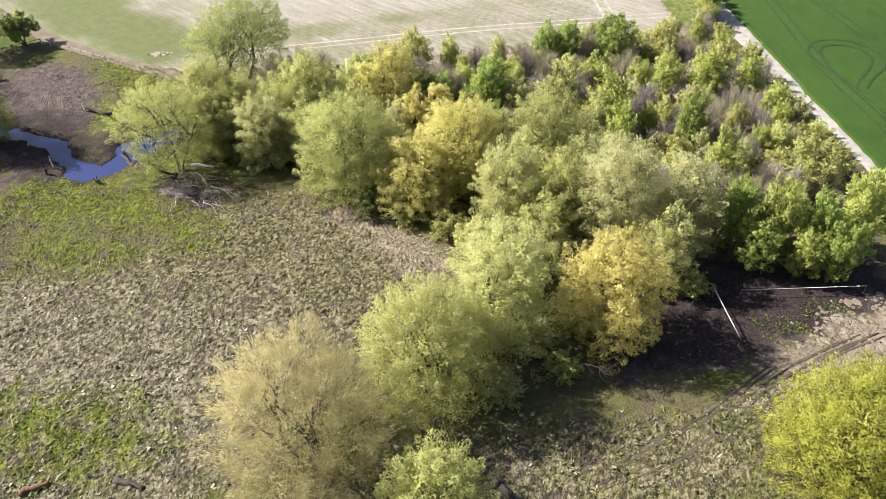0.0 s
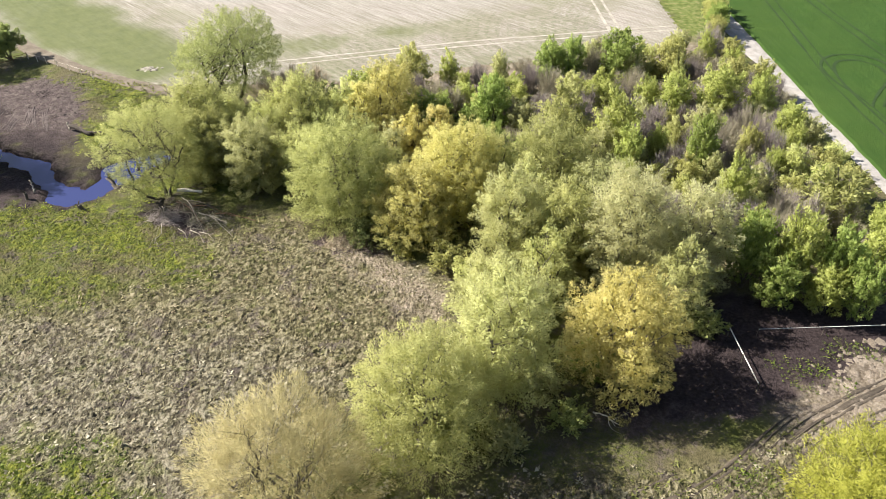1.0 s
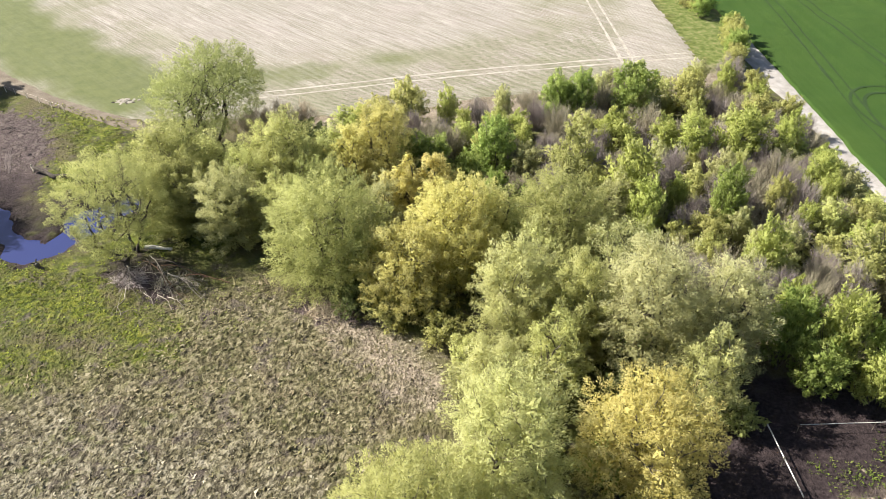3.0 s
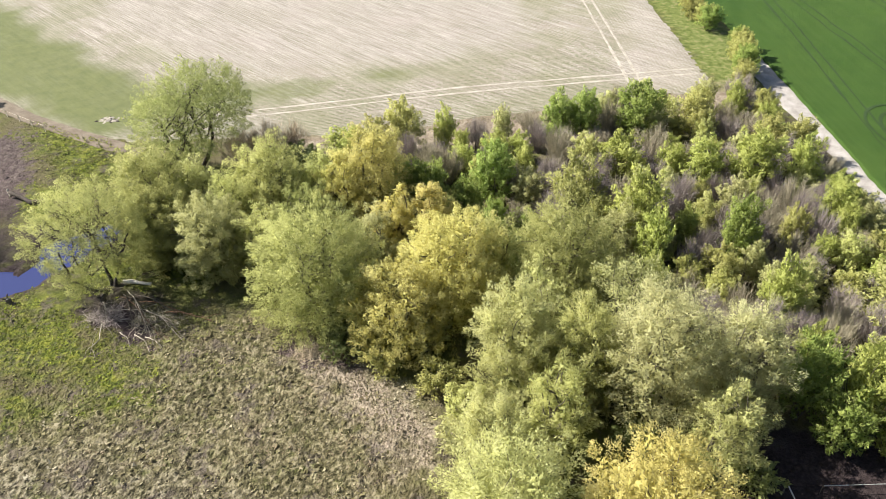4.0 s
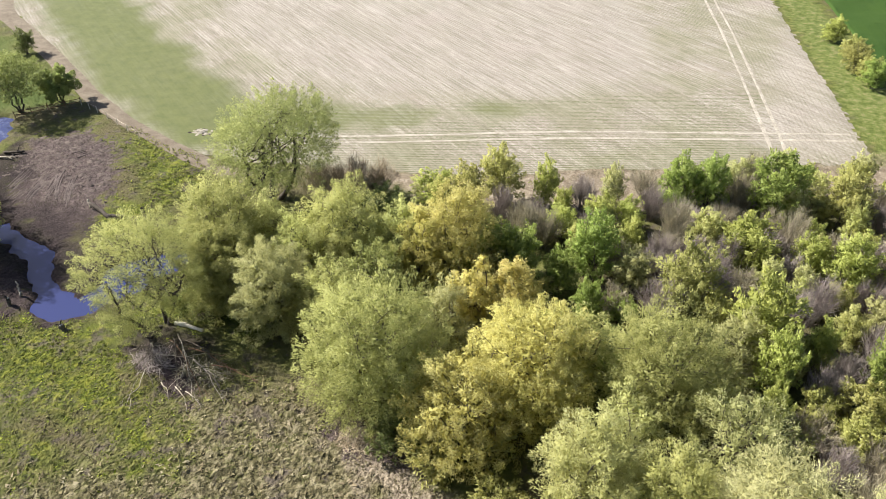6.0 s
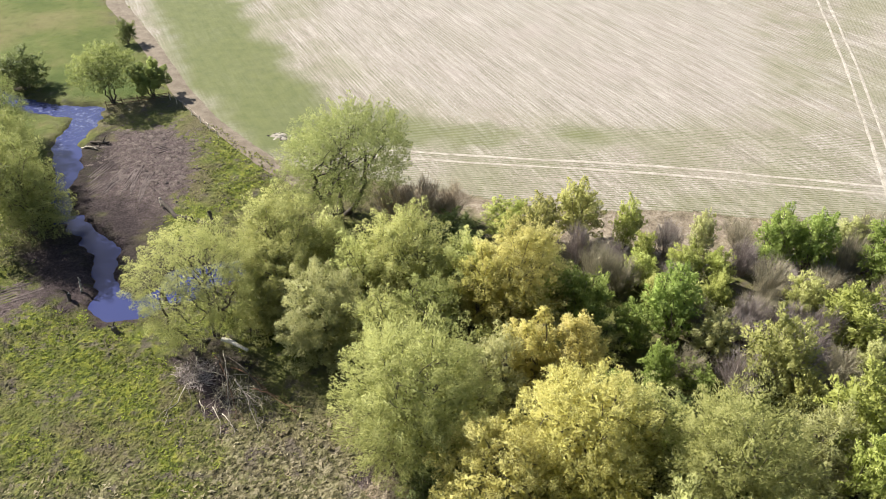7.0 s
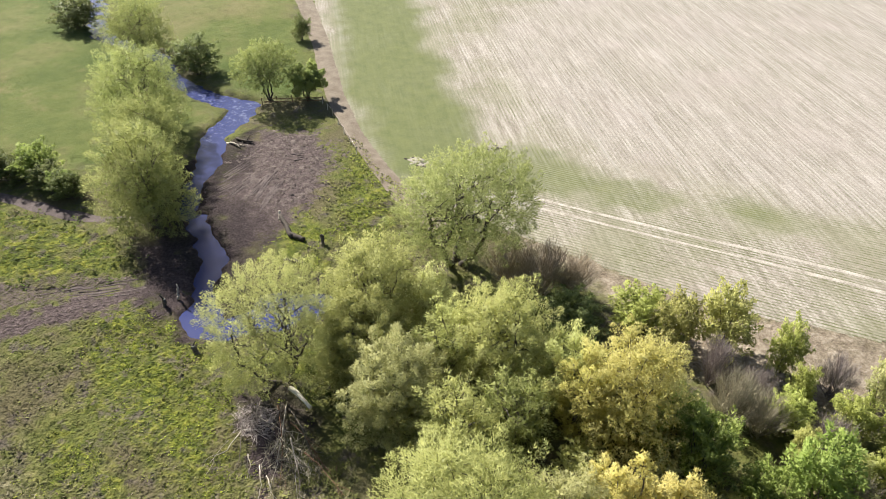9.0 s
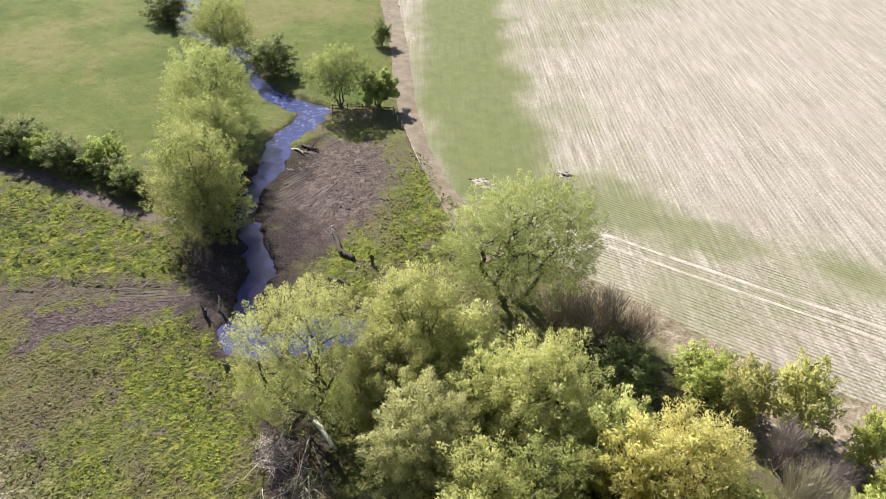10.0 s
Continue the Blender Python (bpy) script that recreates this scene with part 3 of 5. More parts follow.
RUT_MUD = earth("wet mud ruts", (0.036, 0.027, 0.026), (0.072, 0.056, 0.053), (0.125, 0.100, 0.096))

ribbon("farm_track", [(55.9, 66, 0.9), (55.4, 82, 0.95), (54.1, 98, 1.15), (53.5, 112, 1.5), (52.6, 122, 2.0), (52.4, 136, 1.7), (52.9, 142, 0.9), (53.1, 147, 0.3)], 0.09, CHALK,
       "chalky pale gravel farm track beside the green crop", "track", seed=2, ragged=0.07)
ribbon("dirt_path", [(-150, 205, 1.7), (-113, 157, 1.8), (-93, 142, 1.7), (-73.5, 126, 1.6), (-63.4, 119, 1.3), (-53.2, 113.6, 1.2), (-46.5, 110, 1.3), (-38, 107, 1.4)], 0.10, PATH_EARTH,
       "bare trodden earth path along the field edge", "path", seed=3, ragged=0.05)
for k, off in enumerate((-0.95, 0.95)):
    ribbon("wheel_track", [(-44, 116.5 + off, 0.3), (-31.3, 119 + off, 0.23), (-21.2, 121.2 + off, 0.23), (2, 126.4 + off, 0.23), (26.4, 130.1 + off, 0.23), (43, 132.6 + off, 0.3)], 0.10, WHEEL_PALE,
           "pale wheel rut along the field headland", "wheel rut", seed=5 + k, across=3, ragged=0.16, drop=0.25)
    ribbon("wheel_track", [(30.9 + off, 126, 0.3), (30.3 + off, 142, 0.23), (29.5 + off, 156, 0.23), (28.7 + off, 170, 0.23), (25.7 + off, 204, 0.23), (21.5 + off, 255, 0.23)], 0.10, WHEEL_PALE,
           "pale wheel rut across the dry field", "wheel rut", seed=8 + k, across=3, ragged=0.16, drop=0.25)
    r = 5.2 + off
    loop = [(66.9 + r * math.cos(radians(a)), 112.8 + 1.15 * r * math.sin(radians(a)), 0.22) for a in range(-40, 200, 20)]
    ribbon("wheel_track", [(63.6 + off * 0.4, 90, 0.14), (62.4 + off * 0.4, 104, 0.14)] + loop[::-1] + [(66 + off, 104, 0.2), (63.4 + off * 0.8, 99.6, 0.18)], 0.33, WHEEL_CROP,
           "dark flattened wheel loop in the cereal", "wheel rut", seed=11 + k, across=3, drop=0.05)

TRAM = [[(61.6, 62), (61.1, 90), (60.5, 102), (60.6, 112), (61.6, 126), (62.6, 140), (64, 170), (66, 255)], [(75.5, 95), (73.7, 113), (71.6, 135), (68.5, 170), (62, 255)], [(92, 80), (89, 120), (85, 160), (76, 255)]]
for k, (line, off) in enumerate([(line, off) for line in TRAM for off in (0.0, 1.9)]):
    ribbon("wheel_track", [(x + off, y, 0.17) for x, y in line], 0.31, WHEEL_CROP, "faint straight wheel line through the cereal", "wheel rut", seed=40 + k, across=3, ragged=0.3, drop=0.08)

water_nodes = Nodes("stream water")
water_nodes.bsdf.inputs["IOR"].default_value = 1.33
water_nodes.bsdf.inputs["Specular IOR Level"].default_value = 0.5
water_x = water_nodes.add("ShaderNodeSeparateXYZ", Vector=water_nodes.coords()).outputs[0]
riffle = water_nodes.step(water_nodes.math("MULTIPLY", water_x, -1.0), 76.0, 82.0)
ripple = water_nodes.noise(2.0, 5, 0.7)
water_nodes.bump(ripple, water_nodes.math("ADD", water_nodes.math("MULTIPLY", riffle, 0.7), 0.16), 0.08)
# sun glitter on the riffles, painted as pale colour
painted_glitter = water_nodes.math("MULTIPLY", riffle, water_nodes.step(water_nodes.noise(1.3, 5, 0.7), 0.5, 0.68))
# blue of the reflected sky is painted into the base colour
WATER = water_nodes.finish(water_nodes.mix(water_nodes.math("MULTIPLY", painted_glitter, 0.2), (0.026, 0.033, 0.100), (0.42, 0.45, 0.55)), 0.05)
wx, wy = np.arange(-190, -30, 1.0), np.arange(74, 152, 1.0)
wv, wf = grid(wx, wy, lambda X, Y: np.full(X.shape, -0.42))
wet = water_dist(wv[wf, 0].mean(1), wv[wf, 1].mean(1)) < 1.6
used, wf = np.unique(wf[wet], return_inverse=True)
tagged(new("stream", raw_mesh("stream", wv[used], wf.reshape(-1, 4), WATER, None, True)), "narrow winding stream with still blue reflecting water", "water", kind="structure")


# ---- trees ----
def part(name, mesh, parent, label=""):
    ob = new(name, mesh)
    ob.parent = parent
    return tagged(ob, label) if label else ob


def tube(points, radii, sides=6):
    """A tapered bent limb: rings of vertices along the points."""
    P, R = np.array(points, float), np.array(radii, float)
    T = np.gradient(P, axis=0)
    T /= np.linalg.norm(T, axis=1)[:, None] + 1e-9
    ref = np.where(np.abs(T[:, 2:3]) < 0.9, [[0, 0, 1.0]], [[1.0, 0, 0]])
    A = np.cross(T, ref)
    A /= np.linalg.norm(A, axis=1)[:, None] + 1e-9
    B = np.cross(T, A)
    ang = np.linspace(0, 2 * np.pi, sides, endpoint=False)
    V = P[:, None] + R[:, None, None] * (A[:, None] * np.cos(ang)[None, :, None] + B[:, None] * np.sin(ang)[None, :, None])
    i = np.arange(len(P) * sides).reshape(len(P), sides)
    j = np.roll(i, -1, 1)
    F = np.stack([i[:-1], j[:-1], j[1:], i[1:]], -1).reshape(-1, 4)
    return V.reshape(-1, 3), F


def joined(pieces):
    Vs, Fs, n = [], [], 0
    for V, F in pieces:
        Vs.append(V), Fs.append(F + n)
        n += len(V)
    return np.concatenate(Vs), np.concatenate(Fs)


def bent(rng, a, b, r0, r1, n=6, bend=0.12, sides=6, lift=0.0):
    a, b = np.array(a, float), np.array(b, float)
    f = np.linspace(0, 1, n)[:, None]
    L = np.linalg.norm(b - a)
    off = rng.normal(size=3) * bend * L
    P = a + (b - a) * f + off * (f * (1 - f) * 2.5) + rng.normal(size=(n, 3)) * 0.03 * L * (f * (1 - f) * 4)
    P[:, 2] += lift * L * (f * (1 - f))[:, 0] * 2
    return tube(P, np.interp(f[:, 0], [0, 1], [r0, r1]), sides)


def unit(v):
    return v / (np.linalg.norm(v, axis=-1, keepdims=True) + 1e-9)


def sprays_of(rng, lobes, size, per_lobe):
    """Places for leafy sprays over the outside of the lobes: (x, y, z, nx, ny, nz, radius, tone)."""
    out = []
    L = np.array(lobes)
    for x, y, z, r, h, tone in lobes:
        count = max(6, int(per_lobe * (r / 2.0) ** 2))
        k = np.arange(count)
        c = 1 - 1.72 * (k + 0.5) / count
        a = k * 2.39996 + x * 3
        q = np.sqrt(np.clip(1 - c * c, 0, 1))
        n = np.stack([q * np.cos(a), q * np.sin(a), c], 1) + rng.normal(size=(count, 3)) * 0.13
        t = size * rng.uniform(0.65, 1.3, count)
        g = rng.uniform(0.80, 1.10, (count, 1))
        P = np.array([x, y, z]) + n * (g * [r, r, h] - 0.35 * t[:, None])
        free = np.all(((P[:, None, :2] - L[None, :, :2]) ** 2).sum(2) / L[None, :, 3] ** 2 + (P[:, 2:3] - L[None, :, 2]) ** 2 / L[None, :, 4] ** 2 > 0.5, axis=1)
        free &= P[:, 2] > 0.3
        N = unit(n / [r, r, h])
        tones = 0.5 * tone + 0.5 * rng.random(count)
        out.append(np.concatenate([P, N, t[:, None], tones[:, None]], 1)[free])
    return np.concatenate(out)


def leaf_cloud(rng, lobes, count, length, width, lift, loose, size=0.7, per_lobe=24, low=0.15, filler=8, plume=1.3):
    """Slim leaves along sprays that stand out from the lobes. lift: how far the sprays point up (minus: hang).
    Gives corners, faces, a tone a corner and the leaves' smoothed normals."""
    T, L = sprays_of(rng, lobes, size, per_lobe), np.array(lobes)
    centre = np.average(L[:, :3], axis=0, weights=L[:, 3] ** 2)
    away = unit(T[:, :3] - centre)
    axis = unit(0.8 * T[:, 3:6] + 0.3 * away + [0, 0, lift] + 0.16 * rng.normal(size=(len(T), 3)))
    skin = unit(0.55 * T[:, 3:6] + 0.45 * away + [0, 0, 0.15])
    share = T[:, 6] ** 2
    pick = rng.choice(len(T), int(count * 1.15), p=share / share.sum())
    m = len(pick)
    f = rng.random(m) ** 0.85
    reach = 0.78 * T[pick, 6] * np.sin(np.pi * (0.12 + 0.8 * f)) ** 0.7
    q = rng.normal(size=(m, 3))
    q = unit(q - axis[pick] * (q * axis[pick]).sum(1, keepdims=True))
    rad = np.sqrt(rng.random(m))
    P = T[pick, :3] + axis[pick] * ((f - 0.42) * 2.0 * plume * T[pick, 6])[:, None] + q * (rad * reach)[:, None]
    idx = np.flatnonzero(P[:, 2] > low + 0.5 * rng.random(m))[:count]
    P, q, pick, rad, f = P[idx], q[idx], pick[idx], rad[idx], f[idx]
    m = len(P)
    d = unit(axis[pick] + 0.5 * rad[:, None] * q + 0.42 * loose * rng.normal(size=(m, 3)))
    side = unit(np.cross(d, 0.6 * skin[pick] + 0.4 * q + 0.7 * rng.normal(size=(m, 3))))
    ln, wd = length * rng.uniform(0.6, 1.4, (m, 1)), width * rng.uniform(0.6, 1.4, (m, 1))
    V = np.stack([P - side * wd, P + side * wd, P + d * ln], 1)
    flat = unit(np.cross(V[:, 1] - V[:, 0], V[:, 2] - V[:, 0]))
    turn = (flat * skin[pick]).sum(1) < 0
    V[turn] = V[turn][:, [1, 0, 2]]
    flat[turn] *= -1
    N = unit(0.25 * skin[pick] + 0.5 * q * rad[:, None] + 0.42 * flat)
    tone = np.clip(T[pick, 7] * 0.58 + 0.22 * rng.random(m) + 0.12 * f + 0.05, 0, 1)
    # coarser inner leaves, toned dark as painted shade, keep the crown from being see-through
    k = m // filler
    pick = rng.choice(len(L), k, p=L[:, 3] ** 2 / (L[:, 3] ** 2).sum())
    n = unit(rng.normal(size=(k, 3)))
    Q = L[pick, :3] + n * np.stack([L[pick, 3], L[pick, 3], L[pick, 4]], 1) * rng.uniform(0.3, 0.78, (k, 1))
    Q, n = Q[Q[:, 2] > low + 0.4], n[Q[:, 2] > low + 0.4]
    d = unit(rng.normal(size=Q.shape))
    side = unit(np.cross(d, n)) * min(0.12, width * 3)
    W = np.stack([Q - side, Q + side, Q + d * 0.4], 1)
    turn = (np.cross(W[:, 1] - W[:, 0], W[:, 2] - W[:, 0]) * n).sum(1) < 0
    W[turn] = W[turn][:, [1, 0, 2]]
    V = np.concatenate([V, W]).reshape(-1, 3)
    tone = np.concatenate([np.repeat(tone, 3), np.full(3 * len(W), 0.3)])
    return V, np.arange(len(V)).reshape(-1, 3), tone, np.repeat(np.concatenate([N, n]), 3, 0)


def leaf_mesh(name, cloud, material):
    V, F, tone, N = cloud
    me = raw_mesh(name, V, F, material, {"tint": tone}, True)
    me.normals_split_custom_set_from_vertices(N.astype(np.float32))
    return me


def crown_lobes(rng, r, h, base, count, stretch=1.0, top=0.42, lean=(0, 0), lump=1.0):
    """Lobes over a dome of radius r from base to h: full in the middle, narrower at the top. lump: small for an even dome, 1 for billows."""
    lobes, turn = [], rng.uniform(0, 6.28)
    tall = h - base
    for k in range(count):
        f = (k + 0.5) / count
        f = f ** 0.85
        reach = r * math.sqrt(max(0.03, 1 - ((f - top) / (1.06 - top if f > top else top + 0.35)) ** 2))
        size = r * rng.uniform(0.30 + 0.12 * (1 - lump), 0.46) * (1.12 - 0.42 * f)
        a = turn + k * 2.39996 + rng.normal() * 0.25
        out = max(0.0, reach - size) * rng.uniform(1 - 0.18 * lump, 1 + 0.08 * lump)
        z = base + tall * f - size * (1.1 * f - 0.2)
        lobes.append((math.cos(a) * out + lean[0] * f, math.sin(a) * out * stretch + lean[1] * f, max(size * 0.7, z), size, size * rng.uniform(1.05, 1.4), 0.5 + lump * (rng.random() - 0.5)))
    for f in (0.3, 0.6):
        lobes.append((lean[0] * f, lean[1] * f, base + tall * f, r * (0.68 - 0.18 * lump), r * (0.68 - 0.18 * lump), 0.3))
    return lobes


def trunk_parts(rng, lobes, r, h, stems, girth, bark, tree, spread=0.25, fork=0.25):
    """Stems from the foot and limbs into the crown; each its own part."""
    tops = sorted(lobes[:-2], key=lambda q: -q[2])
    for s in range(stems):
        a = 6.283 * s / stems + rng.uniform(-0.4, 0.4)
        foot = np.array([math.cos(a), math.sin(a), 0]) * girth * (1.2 if stems > 1 else 0.0)
        head = np.array([math.cos(a) * r * spread, math.sin(a) * r * spread, h * 0.62]) if stems > 1 else np.array([rng.normal() * 0.05 * r, rng.normal() * 0.05 * r, h * 0.6])
        foot[2] = -0.3
        V, F = bent(rng, foot, head, girth, girth * 0.4, 8, 0.08, 8)
        V[:8, :2] = foot[:2] + (V[:8, :2] - foot[:2]) * 1.5
        stem = part("trunk", raw_mesh("trunk", V, F, bark, None, True), tree)
        mine = tops[s::stems][:5]
        for q in mine:
            pieces = []
            f = rng.uniform(fork, 0.9)
            start = foot + (head - foot) * f
            end = np.array(q[:3]) + [0, 0, q[4] * 0.2]
            pieces.append(bent(rng, start, end, girth * (0.55 - 0.25 * f), 0.025, 7, 0.10, 5, 0.05))
            for _ in range(4):
                g = rng.uniform(0.45, 0.95)
                p = start + (end - start) * g
                pieces.append(bent(rng, p, p + unit(rng.normal(size=3) + [0, 0, 0.5]) * q[3] * rng.uniform(0.6, 1.1), girth * 0.14, 0.015, 4, 0.1, 4))
            V, F = joined(pieces)
            part("limb", raw_mesh("limb", V, F, bark, None, True), stem)


def place(name, x, y, label, category, group, turn=0.0, scale=(1, 1, 1)):
    ob = new(name)
    ob.empty_display_size = 0.5
    ob.location = (x, y, spot_z(x, y) - 0.05)
    ob.rotation_euler = (0, 0, turn)
    ob.scale = scale
    return tagged(ob, label, category, group)


def tree(name, leaf, x, y, r, h, label, seed, lobes=20, leaves=41000, length=0.20, width=0.033, lift=0.35, loose=1.1, base=0.4, stretch=1.0,
         stems=2, girth=0.28, bark=BARK, top=0.42, size=0.66, per_lobe=26, lean=(0, 0), category="tree", group="willow copse", fork=0.25, spread=0.25, filler=8, plume=1.35, lump=0.8):
    rng = np.random.default_rng(seed)
    ob = place(name, x, y, label, category, group)
    shape = crown_lobes(rng, r, h, base, lobes, stretch, top, lean, lump)
    trunk_parts(rng, shape, r, h, stems, girth, bark, ob, spread, fork)
    part("crown", leaf_mesh("crown", leaf_cloud(rng, shape, leaves, length, width, lift, loose, size, per_lobe, base * 0.5, filler, plume), LEAF[leaf]), ob)
    return ob


SHRUBS = {}


def shrub_meshes(leaf, variant, bare, low=False):
    """Meshes of a shrub 6 m high and 2.4 m in radius, shared by all alike."""
    key = (leaf, variant, bare, low)
    if key in SHRUBS:
        return SHRUBS[key]
    rng = np.random.default_rng(500 + 37 * variant + sum(map(ord, leaf)))
    r, h = 2.4, 6.0
    stems = []
    tips = []
    for k in range(9 if not bare else 26):
        a, e = rng.uniform(0, 6.28), rng.uniform(0.1, 1.0) ** 0.7
        tip = np.array([math.cos(a) * r * 0.9 * e, math.sin(a) * r * 0.9 * e, h * (1.0 - 0.42 * e * e) * rng.uniform(0.8, 1.0)])
        stems.append(bent(rng, (rng.normal() * 0.2, rng.normal() * 0.2, -0.2), tip, 0.07, 0.015, 6, 0.08, 4, -0.1))
        tips.append(tip)
    V, F = joined(stems)
    wood = raw_mesh("wood", V, F, TWIG[leaf] if bare else BARK, {"tint": np.full(len(V), 0.25)}, True)
    if bare:
        tips = np.array(tips)
        m = 3400
        pick = rng.integers(len(tips), size=m)
        f = rng.uniform(0.35, 1.0, (m, 1))
        P = tips[pick] * f + rng.normal(size=(m, 3)) * 0.22
        d = unit(tips[pick] * [0.8, 0.8, 0.55] + rng.normal(size=(m, 3)) * 1.0 + [0, 0, 1.2])
        side = unit(np.cross(d, rng.normal(size=(m, 3))))
        ln, wd = rng.uniform(0.5, 1.3, (m, 1)), rng.uniform(0.009, 0.019, (m, 1))
        V = np.stack([P - side * wd, P + side * wd, P + d * ln], 1).reshape(-1, 3)
        tone = np.clip(0.15 + 0.5 * rng.random(m) + 0.25 * rng.random(len(tips))[pick], 0, 1)
        crown = raw_mesh("crown", V, np.arange(3 * m).reshape(-1, 3), TWIG[leaf], {"tint": np.repeat(tone, 3)})
    else:
        shape = crown_lobes(rng, r, h, 0.8, 13, 1.0, 0.56)
        cloud = leaf_cloud(rng, shape, 1800, 0.3, 0.11, 0.35, 0.8, 0.5, 40) if low else leaf_cloud(rng, shape, 5400, 0.22, 0.064, 0.4, 1.2, 0.42, 52)
        crown = leaf_mesh("crown", cloud, LEAF[leaf])
    SHRUBS[key] = (wood, crown)
    return SHRUBS[key]


def shrub(leaf, x, y, r, h, label, seed, bare=False, name="shrub", group="thicket shrubs", low=False):
    wood, crown = shrub_meshes(leaf, seed % 3, bare, low)
    ob = place(name, x, y, label, "shrub", group, seed * 2.4, (r / 2.4, r / 2.4, h / 6.0))
    part("wood", wood, ob)
    part("crown", crown, ob)
    return ob


# willows, nearest first
tree("willow", "ochre", -12.0, 34.1, 6.8, 14.3, "leafless ochre budding willow with fine twigs", 1, lobes=22, leaves=56000, length=0.40, width=0.014, lift=0.8, loose=0.7, top=0.45, lump=0.2, plume=1.35)
tree("willow", "olive", -2.1, 41.8, 6.0, 13.0, "broad olive green willow in young leaf", 2, lobes=24, leaves=52000, lump=0.2, lift=0.6, width=0.027)
tree("willow", "pale", 4.9, 48.2, 5.6, 14.3, "tall pale green willow in young leaf", 3, leaves=44200)
tree("willow", "gold", 15.2, 48.7, 5.9, 12.9, "golden yellow willow thick with catkins", 4, leaves=44200, base=1.0, plume=0.9, lift=0.3, length=0.16, width=0.036, size=0.52, per_lobe=44, lump=1.0)
tree("willow", "olive", -1.4, 28.9, 4.2, 9.0, "small olive green willow", 5, leaves=25200)
tree("willow", "citron", 31.0, 32.2, 6.6, 12.0, "broad lime yellow willow in fresh leaf", 6, lobes=24, leaves=52000, length=0.22, width=0.03, lump=0.5)
tree("willow", "lemon", 1.4, 75.8, 6.3, 12.0, "broad lemon yellow willow full of catkins", 7, lobes=28, leaves=54000, plume=0.9, lift=0.3, length=0.16, width=0.036, size=0.52, per_lobe=44, lump=1.0)
tree("willow", "lemon", -3.9, 71.2, 5.3, 10.0, "low lemon yellow willow full of catkins at the reed edge", 27, lobes=20, leaves=35600, plume=0.9, lift=0.3, length=0.16, width=0.036, size=0.52, per_lobe=44, lump=1.0)
tree("willow", "moss", 12.1, 77.3, 6.3, 12.0, "moss olive willow in young leaf", 8, leaves=45700)
tree("willow", "pale", 6.6, 65.0, 4.3, 12.6, "pale olive willow in young leaf", 9, leaves=33600)
tree("willow", "olive", 12.3, 64.5, 4.0, 11.4, "slender olive willow in young leaf", 10, leaves=29700)
tree("willow", "cream", 18.5, 62.4, 5.6, 14.6, "tall cream coloured willow", 11, leaves=44200)
tree("willow", "cream", 25.6, 62.5, 4.2, 12.6, "cream coloured willow at the copse edge", 12, leaves=28400)
tree("willow", "moss", -11.9, 74.8, 6.5, 13.4, "large grey olive willow at the reed edge", 13, lobes=26, leaves=56800)
tree("willow", "olive", -20.0, 92.0, 5.2, 10.8, "olive willow behind the copse", 14, leaves=37800)
tree("willow", "olive", -14.5, 93.0, 3.2, 8.8, "small olive willow behind the copse", 15, leaves=22000)
tree("willow", "lemon", -7.9, 92.6, 5.2, 12.2, "bright yellow willow with catkins", 16, leaves=37800, plume=0.9, lift=0.3, length=0.16, width=0.036, size=0.52, per_lobe=44, lump=1.0)
tree("willow", "gold", -4.7, 83.6, 3.0, 10.8, "small golden willow with catkins", 17, lobes=12, leaves=17300, plume=0.9, lift=0.3, length=0.16, width=0.036, size=0.52, per_lobe=44, lump=1.0)
tree("willow", "gold", -0.7, 84.0, 3.0, 10.7, "small golden willow with catkins", 18, lobes=12, leaves=17300, plume=0.9, lift=0.3, length=0.16, width=0.036, size=0.52, per_lobe=44, lump=1.0)
tree("willow", "moss", -33.2, 90.0, 5.4, 11.6, "yellow green willow in young leaf by the stream", 19, leaves=34700)
tree("willow", "moss", -31.0, 85.0, 4.6, 9.0, "olive willow above fallen branches", 20, leaves=44200)
tree("willow", "moss", -36.0, 80.2, 6.3, 11.6, "sparse willow with dark bare limbs by the pool", 21, lobes=28, leaves=56000, length=0.15, width=0.026, bark=BARK_DARK, girth=0.19, stems=3, base=3.4, spread=0.6, fork=0.4, lean=(-1.0, 1.0), size=0.55, per_lobe=30, top=0.55, filler=30, plume=1.3)
tree("willow", "greyolive", -25.0, 82.5, 4.8, 9.0, "dense olive willow bush", 22, leaves=44200)
tree("field_tree", "fieldtree", -33.6, 103.6, 7.4, 14.9, "spreading tree with dark limbs in young leaf at the field edge", 23, lobes=30, leaves=50000, length=0.22, width=0.032, base=5.4, stems=3, girth=0.34, bark=BARK_DARK, top=0.5, spread=0.5, fork=0.35, lean=(4.0, -1.2), size=0.6, per_lobe=24, filler=14, plume=1.3)
for k, (x, y, r, h) in enumerate([(-66.5, 87.6, 5.6, 13.6), (-78.1, 95.8, 4.6, 11.0), (-88.6, 101.9, 6.8, 12.4), (-72, 91.5, 4.0, 11.0), (-113.0, 117.8, 6.4, 10.5)]):
    tree("willow", "sage", x, y, r, h, "tall sage green willow on the stream bank", 30 + k, leaves=(37800, 30000, 37800, 14000, 32000)[k], group="stream willows")
